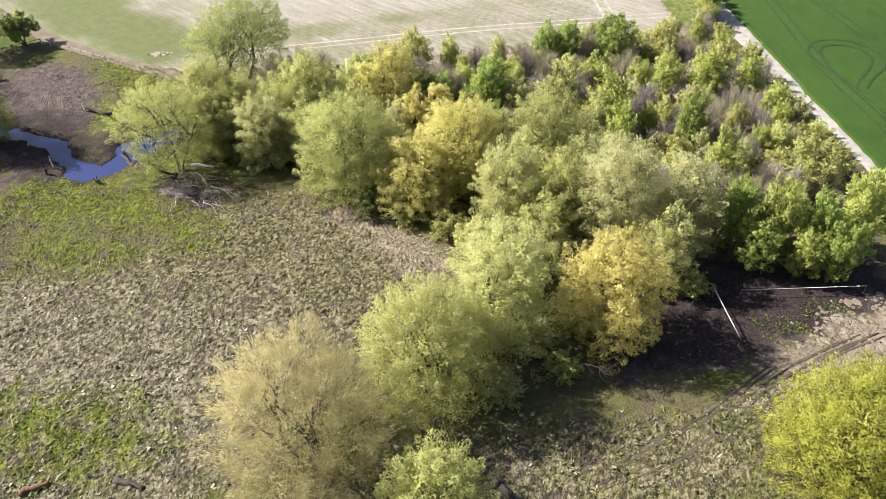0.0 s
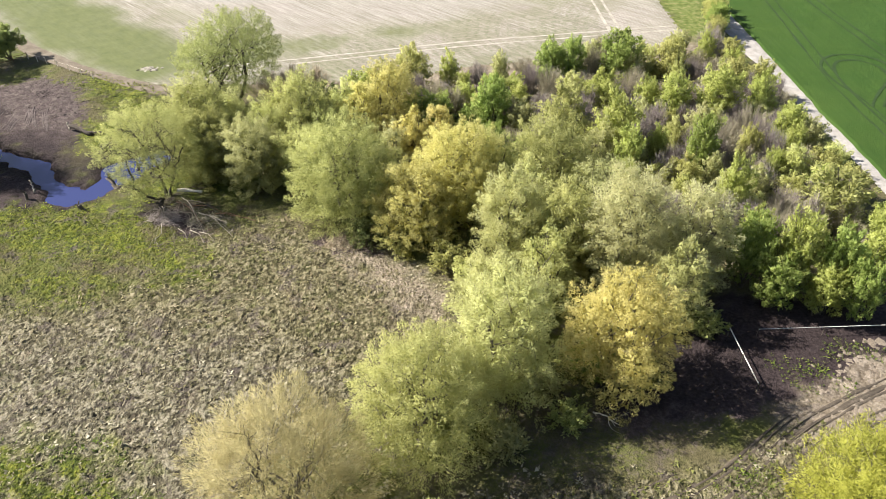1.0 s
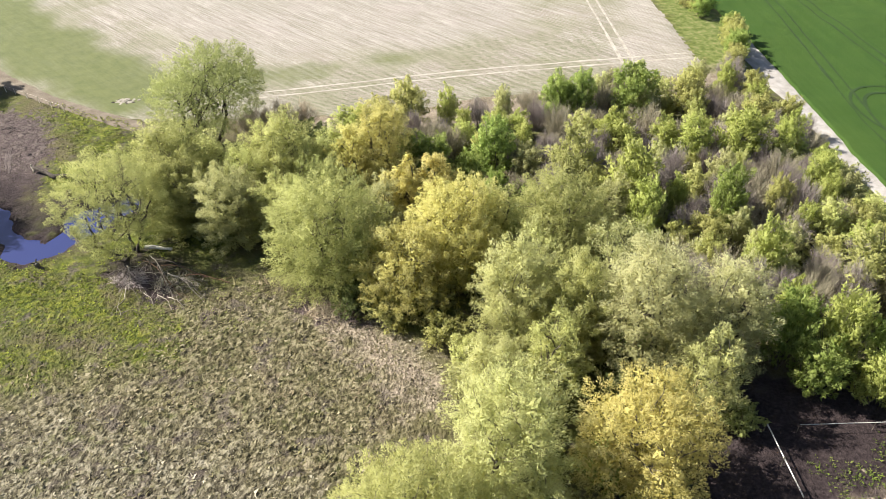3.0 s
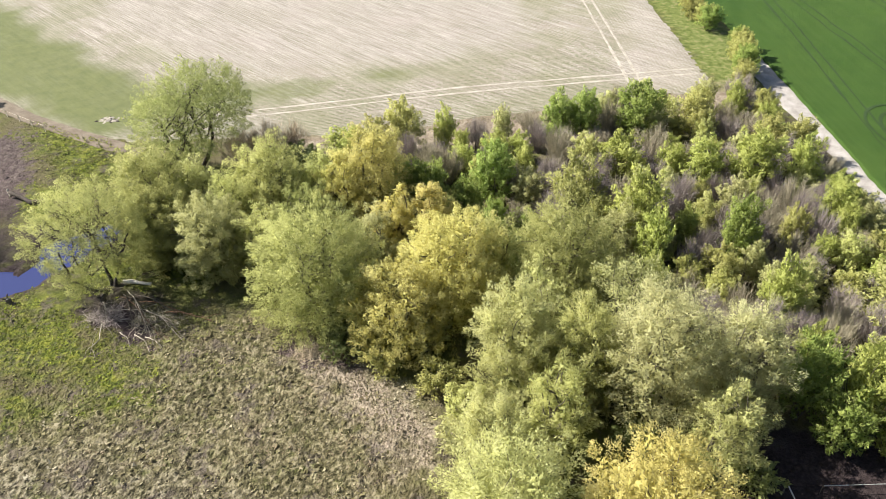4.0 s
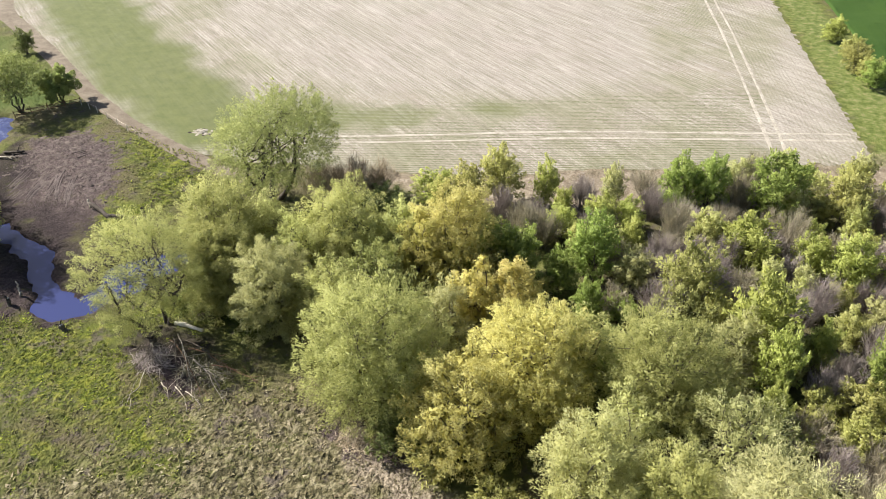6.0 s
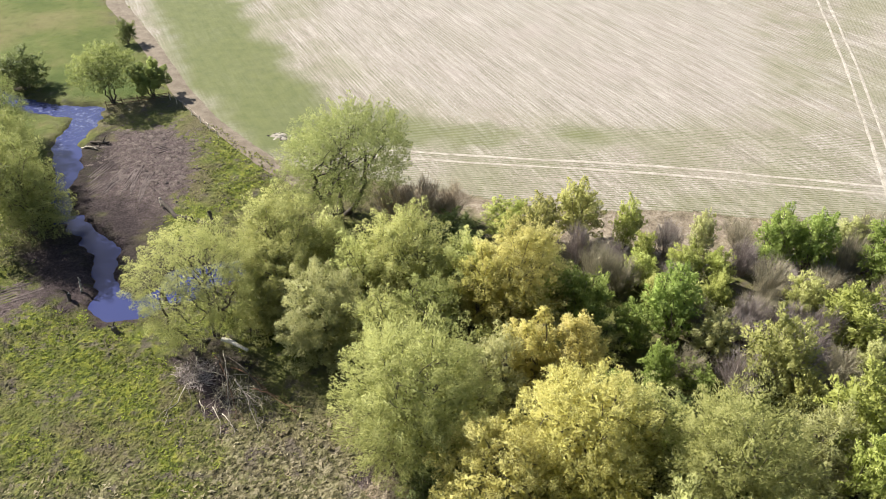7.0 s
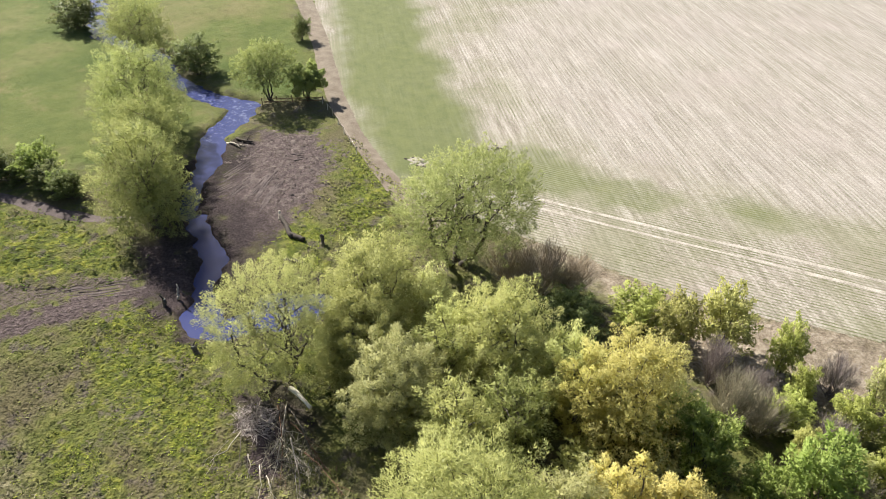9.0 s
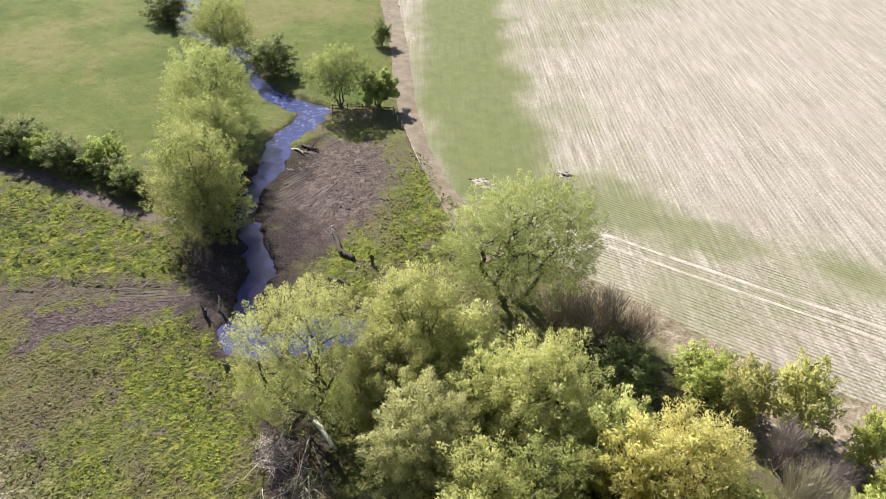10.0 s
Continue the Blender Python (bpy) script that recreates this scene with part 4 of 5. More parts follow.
for k, (x, y, r, h) in enumerate([(-81.2, 119.0, 5.2, 7.8), (-76.6, 123.0, 2.9, 5.4)]):
    tree("hawthorn", "thorn", x, y, r, h, "small rounded hawthorn by the wooden fence", 40 + k, lobes=18, leaves=11000, length=0.26, width=0.055, base=4.4 - 2.0 * k, stems=3, girth=0.15, bark=BARK_DARK, group="fence hawthorns", fork=0.5, top=0.45, plume=1.0)

# shrubs: leafing ones
GREEN_SHRUBS = "lime fresh green shrub in young leaf"
for k, (leaf, x, y, r, h) in enumerate([
        ("dark", -98.5, 118.8, 4.2, 6.2), ("dark", -135, 119, 4.7, 6), ("dark", -100.2, 79.2, 3.4, 5.5), ("dark", -92.6, 81.7, 3.2, 5), ("green", -88.1, 85.0, 3.0, 5.5),
        ("dark", -80.6, 85.0, 2.2, 4), ("dark", -106, 76, 3.5, 5), ("green", -96.5, 80.0, 2.6, 4.6), ("dark", -90.4, 83.6, 2.6, 4.2), ("dark", -84.5, 84.6, 2.4, 3.8), ("dark", -103, 77.8, 2.8, 4.5), ("green", -82.4, 85.2, 2.0, 3.4), ("dark", -95.0, 139.5, 1.9, 4.5), ("green", 6.3, 94.9, 2.9, 9), ("green", 16.0, 109.7, 2.4, 8),
        ("green", 19.3, 109.7, 2.4, 8.5), ("green", 26.7, 109.6, 3.5, 9.5)]):
    shrub(leaf, x, y, r, h, {"dark": "dark green dense bush", "mossy": "mossy olive hedge bush", "green": "dense green bush in full leaf"}[leaf], k, name="bush", group="bushes")
for k, (leaf, x, y, r, h) in enumerate([
        ("mossy", 34.6, 109.2, 3.0, 7.5), ("lime", -12.8, 106.1, 2.9, 5.0), ("dark", -18.0, 101.0, 3.2, 5), ("mossy", -5.3, 107.0, 2.8, 8.4), ("mossy", -9, 105.5, 2.2, 7.0),
        ("green", 31.0, 61.7, 2.5, 10), ("lime", 35.1, 60.7, 2.5, 10.5), ("green", 39.1, 59.3, 2.4, 9.8), ("green", 40.8, 56.5, 2.2, 8.3), ("lime", 44.7, 62, 2.8, 10),
        ("moss", 43.7, 71.3, 4.0, 8.5), ("lime", 49, 68, 2.6, 7), ("green", 33, 58.5, 2.4, 7.0), ("lime", 37.5, 57.5, 2.2, 6.5)]):
    shrub(leaf, x, y, r, h, GREEN_SHRUBS if leaf == "lime" else "leafy shrub at the thicket edge", 20 + k)
for k, (leaf, x, y, r, h) in enumerate([
        ("lime", 21.5, 85.2, 3.4, 10.5), ("lime", 22.2, 80.7, 2.1, 9), ("green", 31.8, 82.3, 2.3, 9.5), ("lime", 31.9, 96.5, 3.0, 7.8), ("lime", 38.1, 96.5, 3.4, 9.2),
        ("lime", 44.4, 96.9, 2.2, 8.2), ("lime", 45.2, 88.2, 2.4, 7.5), ("lime", 44.9, 85.4, 1.6, 6), ("lime", 22.5, 98.9, 3.2, 7.5), ("moss", 15.6, 90.7, 3.1, 9.5)]):
    shrub(leaf, x, y, r, h, GREEN_SHRUBS, 40 + k)
for k, (leaf, x, y, r, h) in enumerate([
        ("lime", 28.7, 98.4, 1.9, 6.5), ("lime", 32.5, 72.2, 2.3, 9.5), ("lime", 21.1, 76.1, 1.6, 7), ("lime", 44.8, 110.4, 1.8, 6), ("lime", 41.7, 114.7, 1.9, 6.5),
        ("mossy", 38.5, 84.2, 1.5, 7), ("lime", 32.7, 65.3, 1.8, 8), ("green", 48.0, 128.4, 2.2, 6), ("mossy", 49.0, 133, 2.2, 5.6), ("mossy", 47.4, 156.5, 2.4, 4.8),
        ("green", 48.6, 149.5, 2.3, 4.8), ("mossy", 46.6, 124.6, 1.8, 5.2), ("mossy", 47.0, 126.6, 1.7, 5.0), ("green", 48.8, 130.6, 2.0, 5.4), ("mossy", 50.0, 137.0, 2.0, 5.4), ("green", 50.6, 140.4, 1.9, 4.6), ("lime", 46.6, 168.5, 2.2, 4.4), ("mossy", 47.6, 160.5, 1.9, 4.2), ("mossy", 48.4, 153.0, 1.9, 4.2), ("lime", 0.2, 108.1, 1.7, 6.5), ("green", -1.6, 92.6, 2.6, 8), ("green", 2.9, 92.2, 2.0, 6), ("green", 5.9, 87.9, 1.6, 6), ("mossy", 43, 104, 2.8, 7)]):
    shrub(leaf, x, y, r, h, GREEN_SHRUBS, 60 + k)
# bare shrubs fill the thicket
THICKET = [(-6, 100), (-2, 110), (10, 112), (30, 117), (45, 120), (47.5, 110), (48.5, 95), (49.5, 78), (46, 66), (30, 66), (25, 72), (20, 80), (20, 88), (8, 90), (4, 97)]
rng = np.random.default_rng(77)
taken = [(o.location.x, o.location.y) for o in scene.objects if o.get("category") in ("shrub", "tree")]
made = 0
for _ in range(4000):
    x, y = rng.uniform(-6, 52), rng.uniform(64, 122)
    if made >= 150 or poly_dist(np.array([x]), np.array([y]), THICKET)[0] < 0 or min((x - a) ** 2 + (y - b) ** 2 for a, b in taken) < (3.3 if x < 14 and y > 100 else 2.35) ** 2:
        continue
    taken.append((x, y))
    kind = ("mauve", "buff", "olive", "mauve", "mossy", "buff", "mauve", "lime", "buff", "greyolive")[made % 10]
    if kind in TWIG:
        shrub(kind, x, y, rng.uniform(1.9, 2.8), rng.uniform(3.8, 7.0), "leafless twiggy %s brown thicket shrub" % {"mauve": "purplish", "buff": "pale"}[kind], made, True)
    else:
        shrub(kind, x, y, rng.uniform(1.3, 2.3), rng.uniform(4.0, 6.4), "small %s shrub just coming into leaf" % {"olive": "olive", "lime": "lime green", "mossy": "mossy", "greyolive": "grey green"}[kind], made)
    made += 1
for k, (x, y, r, h) in enumerate([(-23.3, 104.5, 3.6, 6.5), (-20.5, 106.5, 2.6, 5.5), (-26.5, 103, 2.8, 6.0)]):
    shrub("umber", x, y, r, h, "leafless dark brown bush at the field edge", k, True, "bush", "bushes")

# more trees that close the copse
for k, (leaf, x, y, r, h, label) in enumerate([
        ("olive", 9.5, 58.5, 3.4, 11.0, "low olive willow within the copse"), ("pale", 9.0, 69.5, 3.0, 11.0, "pale green willow within the copse"), ("greyolive", 17.5, 71.0, 3.8, 11.0, "grey olive willow within the copse"),
        ("pale", 22.5, 56.5, 3.2, 10.5, "low pale willow at the copse edge"), ("olive", 5.0, 79.5, 3.6, 9.5, "olive willow behind the yellow one"), ("greyolive", -7.0, 81.0, 3.4, 9.0, "grey olive willow behind the reed edge"),
        ("greyolive", 19.0, 83.0, 3.0, 8.0, "grey olive willow at the thicket edge"), ("olive", -18.5, 82.5, 3.6, 9.0, "olive willow beside the fallen branches"), ("olive", -24.5, 89.5, 3.6, 8.5, "olive willow near the field edge"),
        ("pale", -29.5, 93.5, 3.0, 7.5, "pale green willow near the field edge"),
        ("lemon", -11.6, 91.0, 2.8, 10.2, "small lemon yellow willow with catkins"), ("green", -4.2, 93.5, 2.6, 7.5, "dense green tree beside the yellow willow"),
        ("sage", -15.5, 86.5, 3.8, 8.5, "sage green willow beside the yellow ones"), ("olive", 2.6, 61.0, 2.6, 5.0, "low olive willow bush at the copse edge"), ("pale", 4.2, 56.6, 3.0, 9.5, "low olive willow within the copse")]):
    tree("willow", leaf, x, y, r, h, label, 60 + k, lobes=14, leaves=13000)


# undergrowth below the willows
COPSE = [(-33, 84), (-28, 79), (-16, 75), (-4, 64), (2, 57), (-2, 42), (4, 40), (18, 46), (28, 57), (27, 66), (20, 84), (4, 96), (-14, 99), (-28, 98)]
rng = np.random.default_rng(88)
low = []
for _ in range(3000):
    x, y = rng.uniform(-34, 30), rng.uniform(40, 100)
    if len(low) >= 60 or poly_dist(np.array([x]), np.array([y]), COPSE)[0] < 0.5 or any((x - a) ** 2 + (y - b) ** 2 < 3.6 ** 2 for a, b in low):
        continue
    low.append((x, y))
    kind = ("dark", "mossy", "greyolive", "green", "sage")[len(low) % 5]
    shrub(kind, x, y, rng.uniform(1.8, 2.6), rng.uniform(2.2, 3.8), "low %s bush in the shade of the willows" % {"dark": "dark green", "mossy": "mossy", "greyolive": "grey olive", "green": "leafy green", "sage": "sage green"}[kind], len(low), name="bush", group="undergrowth", low=True)


# ---- low growth: tufts and weeds, nobody could count them ----
SOIL_RUTS = [[(11.3, 31.9), (16.3, 33.9), (21.1, 36.1), (25.1, 39.6), (29.2, 42.7), (34.7, 46.1), (41.5, 49)], [(14.5, 31.8), (19.2, 34.4), (23.9, 37.5), (27.5, 40.8), (32.4, 44.4), (38.4, 47.2), (43, 49)],
             [(9.2, 33.4), (14.3, 35.6), (18.5, 36.9), (22.4, 39), (26.4, 42.1), (30.6, 45.1)], [(17.2, 31.8), (21, 33.9), (24.6, 36.6), (27.4, 38.9), (32.1, 42), (40, 45.6)],
             [(12.9, 35.6), (15.7, 37.6), (19.2, 39.1)], [(14.0, 33.6), (17.4, 36.1), (20.6, 38.2)]]


def sward(name, poly, step, pitch, height, material, label, seed):
    """Close-packed low tussocks over a stretch of ground: one rough sheet, each tussock a small dome with its own height and tone."""
    rng = np.random.default_rng(seed)
    lo, hi = np.array(poly, float).min(0), np.array(poly, float).max(0)
    X, Y = np.meshgrid(np.arange(lo[0], hi[0], step), np.arange(lo[1], hi[1], step))
    X, Y = X + rng.normal(size=X.shape) * step * 0.16, Y + rng.normal(size=X.shape) * step * 0.16
    cells = ((hi - lo) / pitch).astype(int) + 4
    jx, jy = rng.uniform(0.18, 0.82, (2, *cells))
    tall, tone = np.clip(rng.lognormal(-0.05, 0.32, cells), 0.25, 2.0), rng.random(cells)
    u, v = (X - lo[0]) / pitch + 1, (Y - lo[1]) / pitch + 1
    iu, iv = np.clip(u.astype(int), 1, cells[0] - 2), np.clip(v.astype(int), 1, cells[1] - 2)
    best, bump, tint = np.full(X.shape, 9.0), np.zeros(X.shape), np.zeros(X.shape)
    for du in (-1, 0, 1):
        for dv in (-1, 0, 1):
            cu, cv = iu + du, iv + dv
            d = np.hypot(cu + jx[cu, cv] - u, cv + jy[cu, cv] - v)
            near = d < best
            best = np.where(near, d, best)
            bump = np.where(near, tall[cu, cv] * np.clip(1 - (d / 0.62) ** 2.5, 0, 1) ** 0.6, bump)
            tint = np.where(near, tone[cu, cv], tint)
    edge = poly_dist(X, Y, poly) + 0.8 * wobble(X, Y, 3.0, seed)
    edge = np.minimum(edge, water_dist(X, Y) - 0.9)
    worn = np.clip(1.15 - bare_mud(X, Y), 0.25, 1)
    for line in SOIL_RUTS:
        worn = worn * np.clip(line_dist(X, Y, [(a, b, 0.25) for a, b in line]) / 0.25, 0.0, 1)
    Z = ground_z(X, Y) + height * bump * worn * (0.75 + 0.35 * wobble(X, Y, 5.0, seed + 1)) + 0.05 - 0.12 * np.clip(1 - edge / 0.7, 0, 1)
    i = np.arange(X.size).reshape(X.shape)
    F = np.stack([i[:-1, :-1], i[:-1, 1:], i[1:, 1:], i[1:, :-1]], -1).reshape(-1, 4)
    F = F[(edge.ravel()[F] > -0.1).all(1)]
    used, F = np.unique(F, return_inverse=True)
    V = np.stack([X.ravel(), Y.ravel(), Z.ravel()], 1)[used]
    masks = ground_masks(V[:, 0], V[:, 1])
    masks["tint"] = np.clip(tint.ravel()[used] + 0.12 * rng.normal(size=len(V)), 0, 1)
    return tagged(new(name, raw_mesh(name, V, F.reshape(-1, 4), material, masks, True)), label, "grass", kind="stuff")


def hummocks(name, regions, pitch, height, material, label, seed, gate=None, fringe=2.0, blades=6, share=0.96):
    """Uneven tussocks packed side by side, each a bunch of bent blades."""
    rng = np.random.default_rng(seed)
    pts = []
    for poly in regions:
        lo, hi = np.array(poly).min(0) - 2, np.array(poly).max(0) + 2
        X, Y = np.meshgrid(np.arange(lo[0], hi[0], pitch), np.arange(lo[1], hi[1], pitch))
        X[1::2] += pitch / 2
        X, Y = X.ravel() + rng.normal(size=X.size) * pitch * 0.28, Y.ravel() + rng.normal(size=X.size) * pitch * 0.28
        keep = poly_dist(X, Y, poly) + 1.6 * wobble(X, Y, 4, seed) > rng.uniform(-1, 1, len(X)) * fringe
        keep &= (water_dist(X, Y) > 0.8) & (poly_dist(X, Y, FIELD) < -0.5) & (rng.random(len(X)) < share)
        if gate:
            keep &= gate(X, Y, rng)
        pts.append(np.stack([X[keep], Y[keep]], 1))
    C = np.concatenate(pts)
    n = len(C)
    Z = ground_z(C[:, 0], C[:, 1]) + 0.08
    size = pitch * np.clip(rng.lognormal(-0.52, 0.25, n), 0.3, 0.9)
    tall = height * rng.lognormal(0, 0.35, n)
    tone = np.clip(0.45 + 0.22 * wobble(C[:, 0], C[:, 1], 7, seed + 1) + 0.14 * wobble(C[:, 0], C[:, 1], 1.6, seed + 2) + 0.17 * rng.normal(size=n), 0, 1)
    idx = np.repeat(np.arange(n), blades)
    m = len(idx)
    w = rng.uniform(0, 6.283, m)
    out = np.stack([np.cos(w), np.sin(w), np.zeros(m)], 1)
    up = np.array([[0, 0, 1.0]])
    near = rng.uniform(0.0, 0.8, (m, 1))
    foot = np.stack([C[idx, 0], C[idx, 1], Z[idx]], 1) + out * size[idx, None] * near + up * (tall[idx, None] * rng.uniform(0.1, 0.7, (m, 1)) * (1 - near))
    tip = foot + out * size[idx, None] * rng.uniform(0.25, 0.85, (m, 1)) + up * tall[idx, None] * rng.uniform(0.0, 0.9, (m, 1))
    side = np.stack([-np.sin(w), np.cos(w), np.zeros(m)], 1) + 0.35 * rng.normal(size=(m, 3))
    side *= (size[idx] * rng.uniform(0.12, 0.30, m))[:, None]
    V = np.stack([foot - side, foot + side, tip], 1).reshape(-1, 3)
    F = np.arange(3 * m).reshape(-1, 3)
    shade = np.clip(tone[idx] + 0.16 * rng.normal(size=m), 0, 1)
    ob = new(name, raw_mesh(name, V, F, material, {"tint": np.repeat(shade, 3)}))
    return tagged(ob, label, "grass", kind="stuff")


def turf(name, dark, mid, light, stray, amount):
    """Tussock tops: three tones, fine grain, and a stray colour in patches."""
    n = Nodes(name)
    pos = n.coords()
    tone = n.math("ADD", n.math("MULTIPLY", n.attr("tint"), 0.65), n.math("MULTIPLY", n.noise(5.0, 4, 0.7, pos), 0.35))
    color = n.ramp(tone, (0.2, dark), (0.5, mid), (0.8, light))
    color = n.mix(n.math("MULTIPLY", n.step(n.noise(0.3, 5, 0.7, pos), 0.47, 0.63), amount), color, stray)
    n.finish(color, 0.9)
    behind = n.add("ShaderNodeBsdfTranslucent", Color=color)
    both = n.add("ShaderNodeMixShader")
    n.put(both, "0", 0.3)
    n.tree.links.new(n.bsdf.outputs[0], both.inputs[1])
    n.tree.links.new(behind.outputs[0], both.inputs[2])
    n.tree.links.new(both.outputs[0], n.tree.nodes["Material Output"].inputs[0])
    return n.mat


STRAW = turf("dead reed and straw", (0.076, 0.068, 0.030), (0.178, 0.157, 0.079), (0.346, 0.305, 0.208), (0.239, 0.178, 0.132), 0.5)
DRYSTRAW = turf("bleached straw", (0.109, 0.095, 0.052), (0.244, 0.216, 0.140), (0.446, 0.410, 0.311), (0.156, 0.143, 0.066), 0.5)
WEED = turf("fresh weeds", (0.086, 0.109, 0.018), (0.174, 0.210, 0.025), (0.285, 0.323, 0.043), (0.143, 0.131, 0.057), 0.45)
NETTLE = turf("dark weeds", (0.043, 0.065, 0.011), (0.090, 0.128, 0.021), (0.162, 0.200, 0.038), (0.119, 0.116, 0.049), 0.5)
GRASSY = turf("rough grass", (0.072, 0.078, 0.021), (0.138, 0.145, 0.041), (0.222, 0.222, 0.074), (0.144, 0.120, 0.091), 0.5)


def bare_mud(X, Y):
    return np.max([amount * soft(poly_dist(X, Y, poly) + 0.5 * wobble(X, Y, 2, 3), 2) for poly, amount in MUD_AND_SHADE], 0)


def off_mud(X, Y, r):
    return bare_mud(X, Y) < r.uniform(0.1, 0.6, len(X))


def clods(name, poly, pitch, height, material, label, seed):
    """Loose lumps of soil turned up by wheels."""
    rng = np.random.default_rng(seed)
    lo, hi = np.array(poly).min(0), np.array(poly).max(0)
    m = int(np.prod(hi - lo) / pitch ** 2)
    C = rng.uniform(lo, hi, (m, 2))
    C = C[poly_dist(C[:, 0], C[:, 1], poly) + 1.5 * wobble(C[:, 0], C[:, 1], 3, seed) > rng.uniform(-1, 1.5, m)]
    n = len(C)
    size = 0.5 * pitch * rng.lognormal(0, 0.4, n)
    a = np.arange(5) * 1.2566 + rng.uniform(0, 1, (n, 1))
    r = size[:, None] * rng.uniform(0.6, 1.4, (n, 5))
    Z = ground_z(C[:, 0], C[:, 1])
    ring = np.stack([C[:, :1] + r * np.cos(a), C[:, 1:] + r * np.sin(a), np.repeat(Z[:, None] - 0.03, 5, 1)], -1)
    apex = np.concatenate([C + 0.3 * size[:, None] * rng.normal(size=(n, 2)), (Z + height * rng.lognormal(0, 0.4, n))[:, None]], 1)[:, None]
    k = np.arange(5)
    F = np.stack([k, (k + 1) % 5, np.full(5, 5)], -1)[None] + 6 * np.arange(n)[:, None, None]
    ob = new(name, raw_mesh(name, np.concatenate([ring, apex], 1).reshape(-1, 3), F.reshape(-1, 3), material))
    return tagged(ob, label, "soil", kind="stuff")


SWARD = ground_material("tussocky pasture", True)
sward("reed_bed", [(-60, 42), (-66, 56), (-74, 64), (-66, 74), (-57, 79), (-45, 77), (-36, 75), (-28, 72), (-16, 72.5), (-7, 67), (0.5, 58.5), (-1, 50), (-7, 43), (-6, 37), (2, 37), (10, 39), (22.4, 39.4), (28, 42.5), (31, 43), (29, 37), (27, 29), (-8, 26.5), (-40, 26.5), (-46, 34)],
      0.15, 0.33, 0.21, SWARD, "low trampled tussocks of dead reed, straw and weeds", 231)
sward("rough_bank", [(-112, 64), (-98, 73.5), (-82, 79.5), (-70, 83), (-65, 83.5), (-60, 80), (-66, 74.5), (-74, 64.5), (-80, 58), (-95, 54)], 0.25, 0.55, 0.36, SWARD, "rank uneven grass tussocks on the bank", 232)
clods("soil_clods", [(27.2, 41.4), (32.9, 47.5), (38, 52), (48, 56), (48, 46), (41.2, 44), (33.6, 41)], 0.42, 0.10, earth("turned soil", (0.076, 0.058, 0.044), (0.162, 0.132, 0.104), (0.264, 0.225, 0.187)), "loose pinkish clods of soil churned by wheels", 221)
clods("mud_clods", [(-75, 112), (-68, 116), (-60, 113), (-56, 104), (-54.5, 99), (-60, 98), (-66, 100), (-71, 105)], 0.5, 0.09, earth("turned mud", (0.035, 0.026, 0.025), (0.075, 0.058, 0.053), (0.13, 0.105, 0.095)), "dark lumps of poached mud", 222)
hummocks("reed_litter", [REED], 0.7, 0.22, STRAW, "trampled dead reed and straw tussocks", 201, lambda X, Y, r: off_mud(X, Y, r) & (poly_dist(X, Y, DRY) < r.uniform(-5, 5, len(X))) & ((poly_dist(X, Y, PALE) < r.uniform(-1, 0.5, len(X))) | (r.random(len(X)) < 0.3)))
hummocks("straw_litter", [[(-58, 57), (-22, 58), (-6, 50), (-4, 38), (2, 27), (-10, 20), (-45, 20)], [(1.4, 36.9), (10, 38.8), (22.4, 39), (27.4, 42.1), (28, 38), (22, 33), (14, 31), (2.7, 32)]], 0.75, 0.20, DRYSTRAW, "bleached straw and broken reed litter", 211, lambda X, Y, r: (poly_dist(X, Y, DRY) > r.uniform(-5, 5, len(X))) | ((X > 3) & (wobble(X, Y, 2.5, 8) > r.uniform(-0.5, 0.9, len(X)))))
hummocks("reed_stubble", [PALE], 0.34, 0.22, DRYSTRAW, "pale broken straw along the foot of the willows", 213, lambda X, Y, r: r.random(len(X)) < 0.75, 1.0)
hummocks("weeds", LUSH[2:8] + LUSH[10:], 0.44, 0.18, WEED, "low yellow green weeds on wet ground", 202, lambda X, Y, r: off_mud(X, Y, r) & (wobble(X, Y, 2.4, 9) > r.uniform(-0.6, 0.35, len(X))))
hummocks("nettles", [LUSH[1], LUSH[9], [(23.5, 37.8), (26.4, 38.9), (28.5, 35.4), (26.4, 31.1), (21.5, 31.1), (23.6, 34.9)]], 0.60, 0.24, NETTLE, "dark green nettle clumps on the bank", 203, lambda X, Y, r: wobble(X, Y, 4, 10) > r.uniform(-0.9, 0.3, len(X)))
hummocks("rank_grass", [[(30.8, 50.5), (34.7, 51.7), (39.9, 53.3), (38.5, 50.4), (33.7, 48.1), (31, 48.7)], [(23.5, 37.8), (26.4, 38.9), (28.5, 35.4), (26.4, 31.1), (21.5, 31.1), (23.6, 34.9)]], 0.36, 0.2, NETTLE, "rank green grass beside the paddock rail", 207, fringe=1.0)
hummocks("tussocks", [[(-64, 78), (-40, 76), (-20, 77), (-10, 72), (-30, 64), (-46, 60), (-52, 55), (-75, 62)], [(-8, 38), (0, 37), (1.4, 36.9), (10, 38.8), (22.4, 39), (27.4, 42.1), (33, 44), (28.4, 37.7), (26, 29), (-4, 27), (-10, 26)], [(-62, 118), (-45, 110), (-24, 103), (-42, 90), (-50, 94), (-55, 102)]],
         0.60, 0.18, GRASSY, "scattered dry grass tussocks", 204, lambda X, Y, r: off_mud(X, Y, r) & (wobble(X, Y, 3.5, 19) > r.uniform(-0.9, 0.5, len(X))))


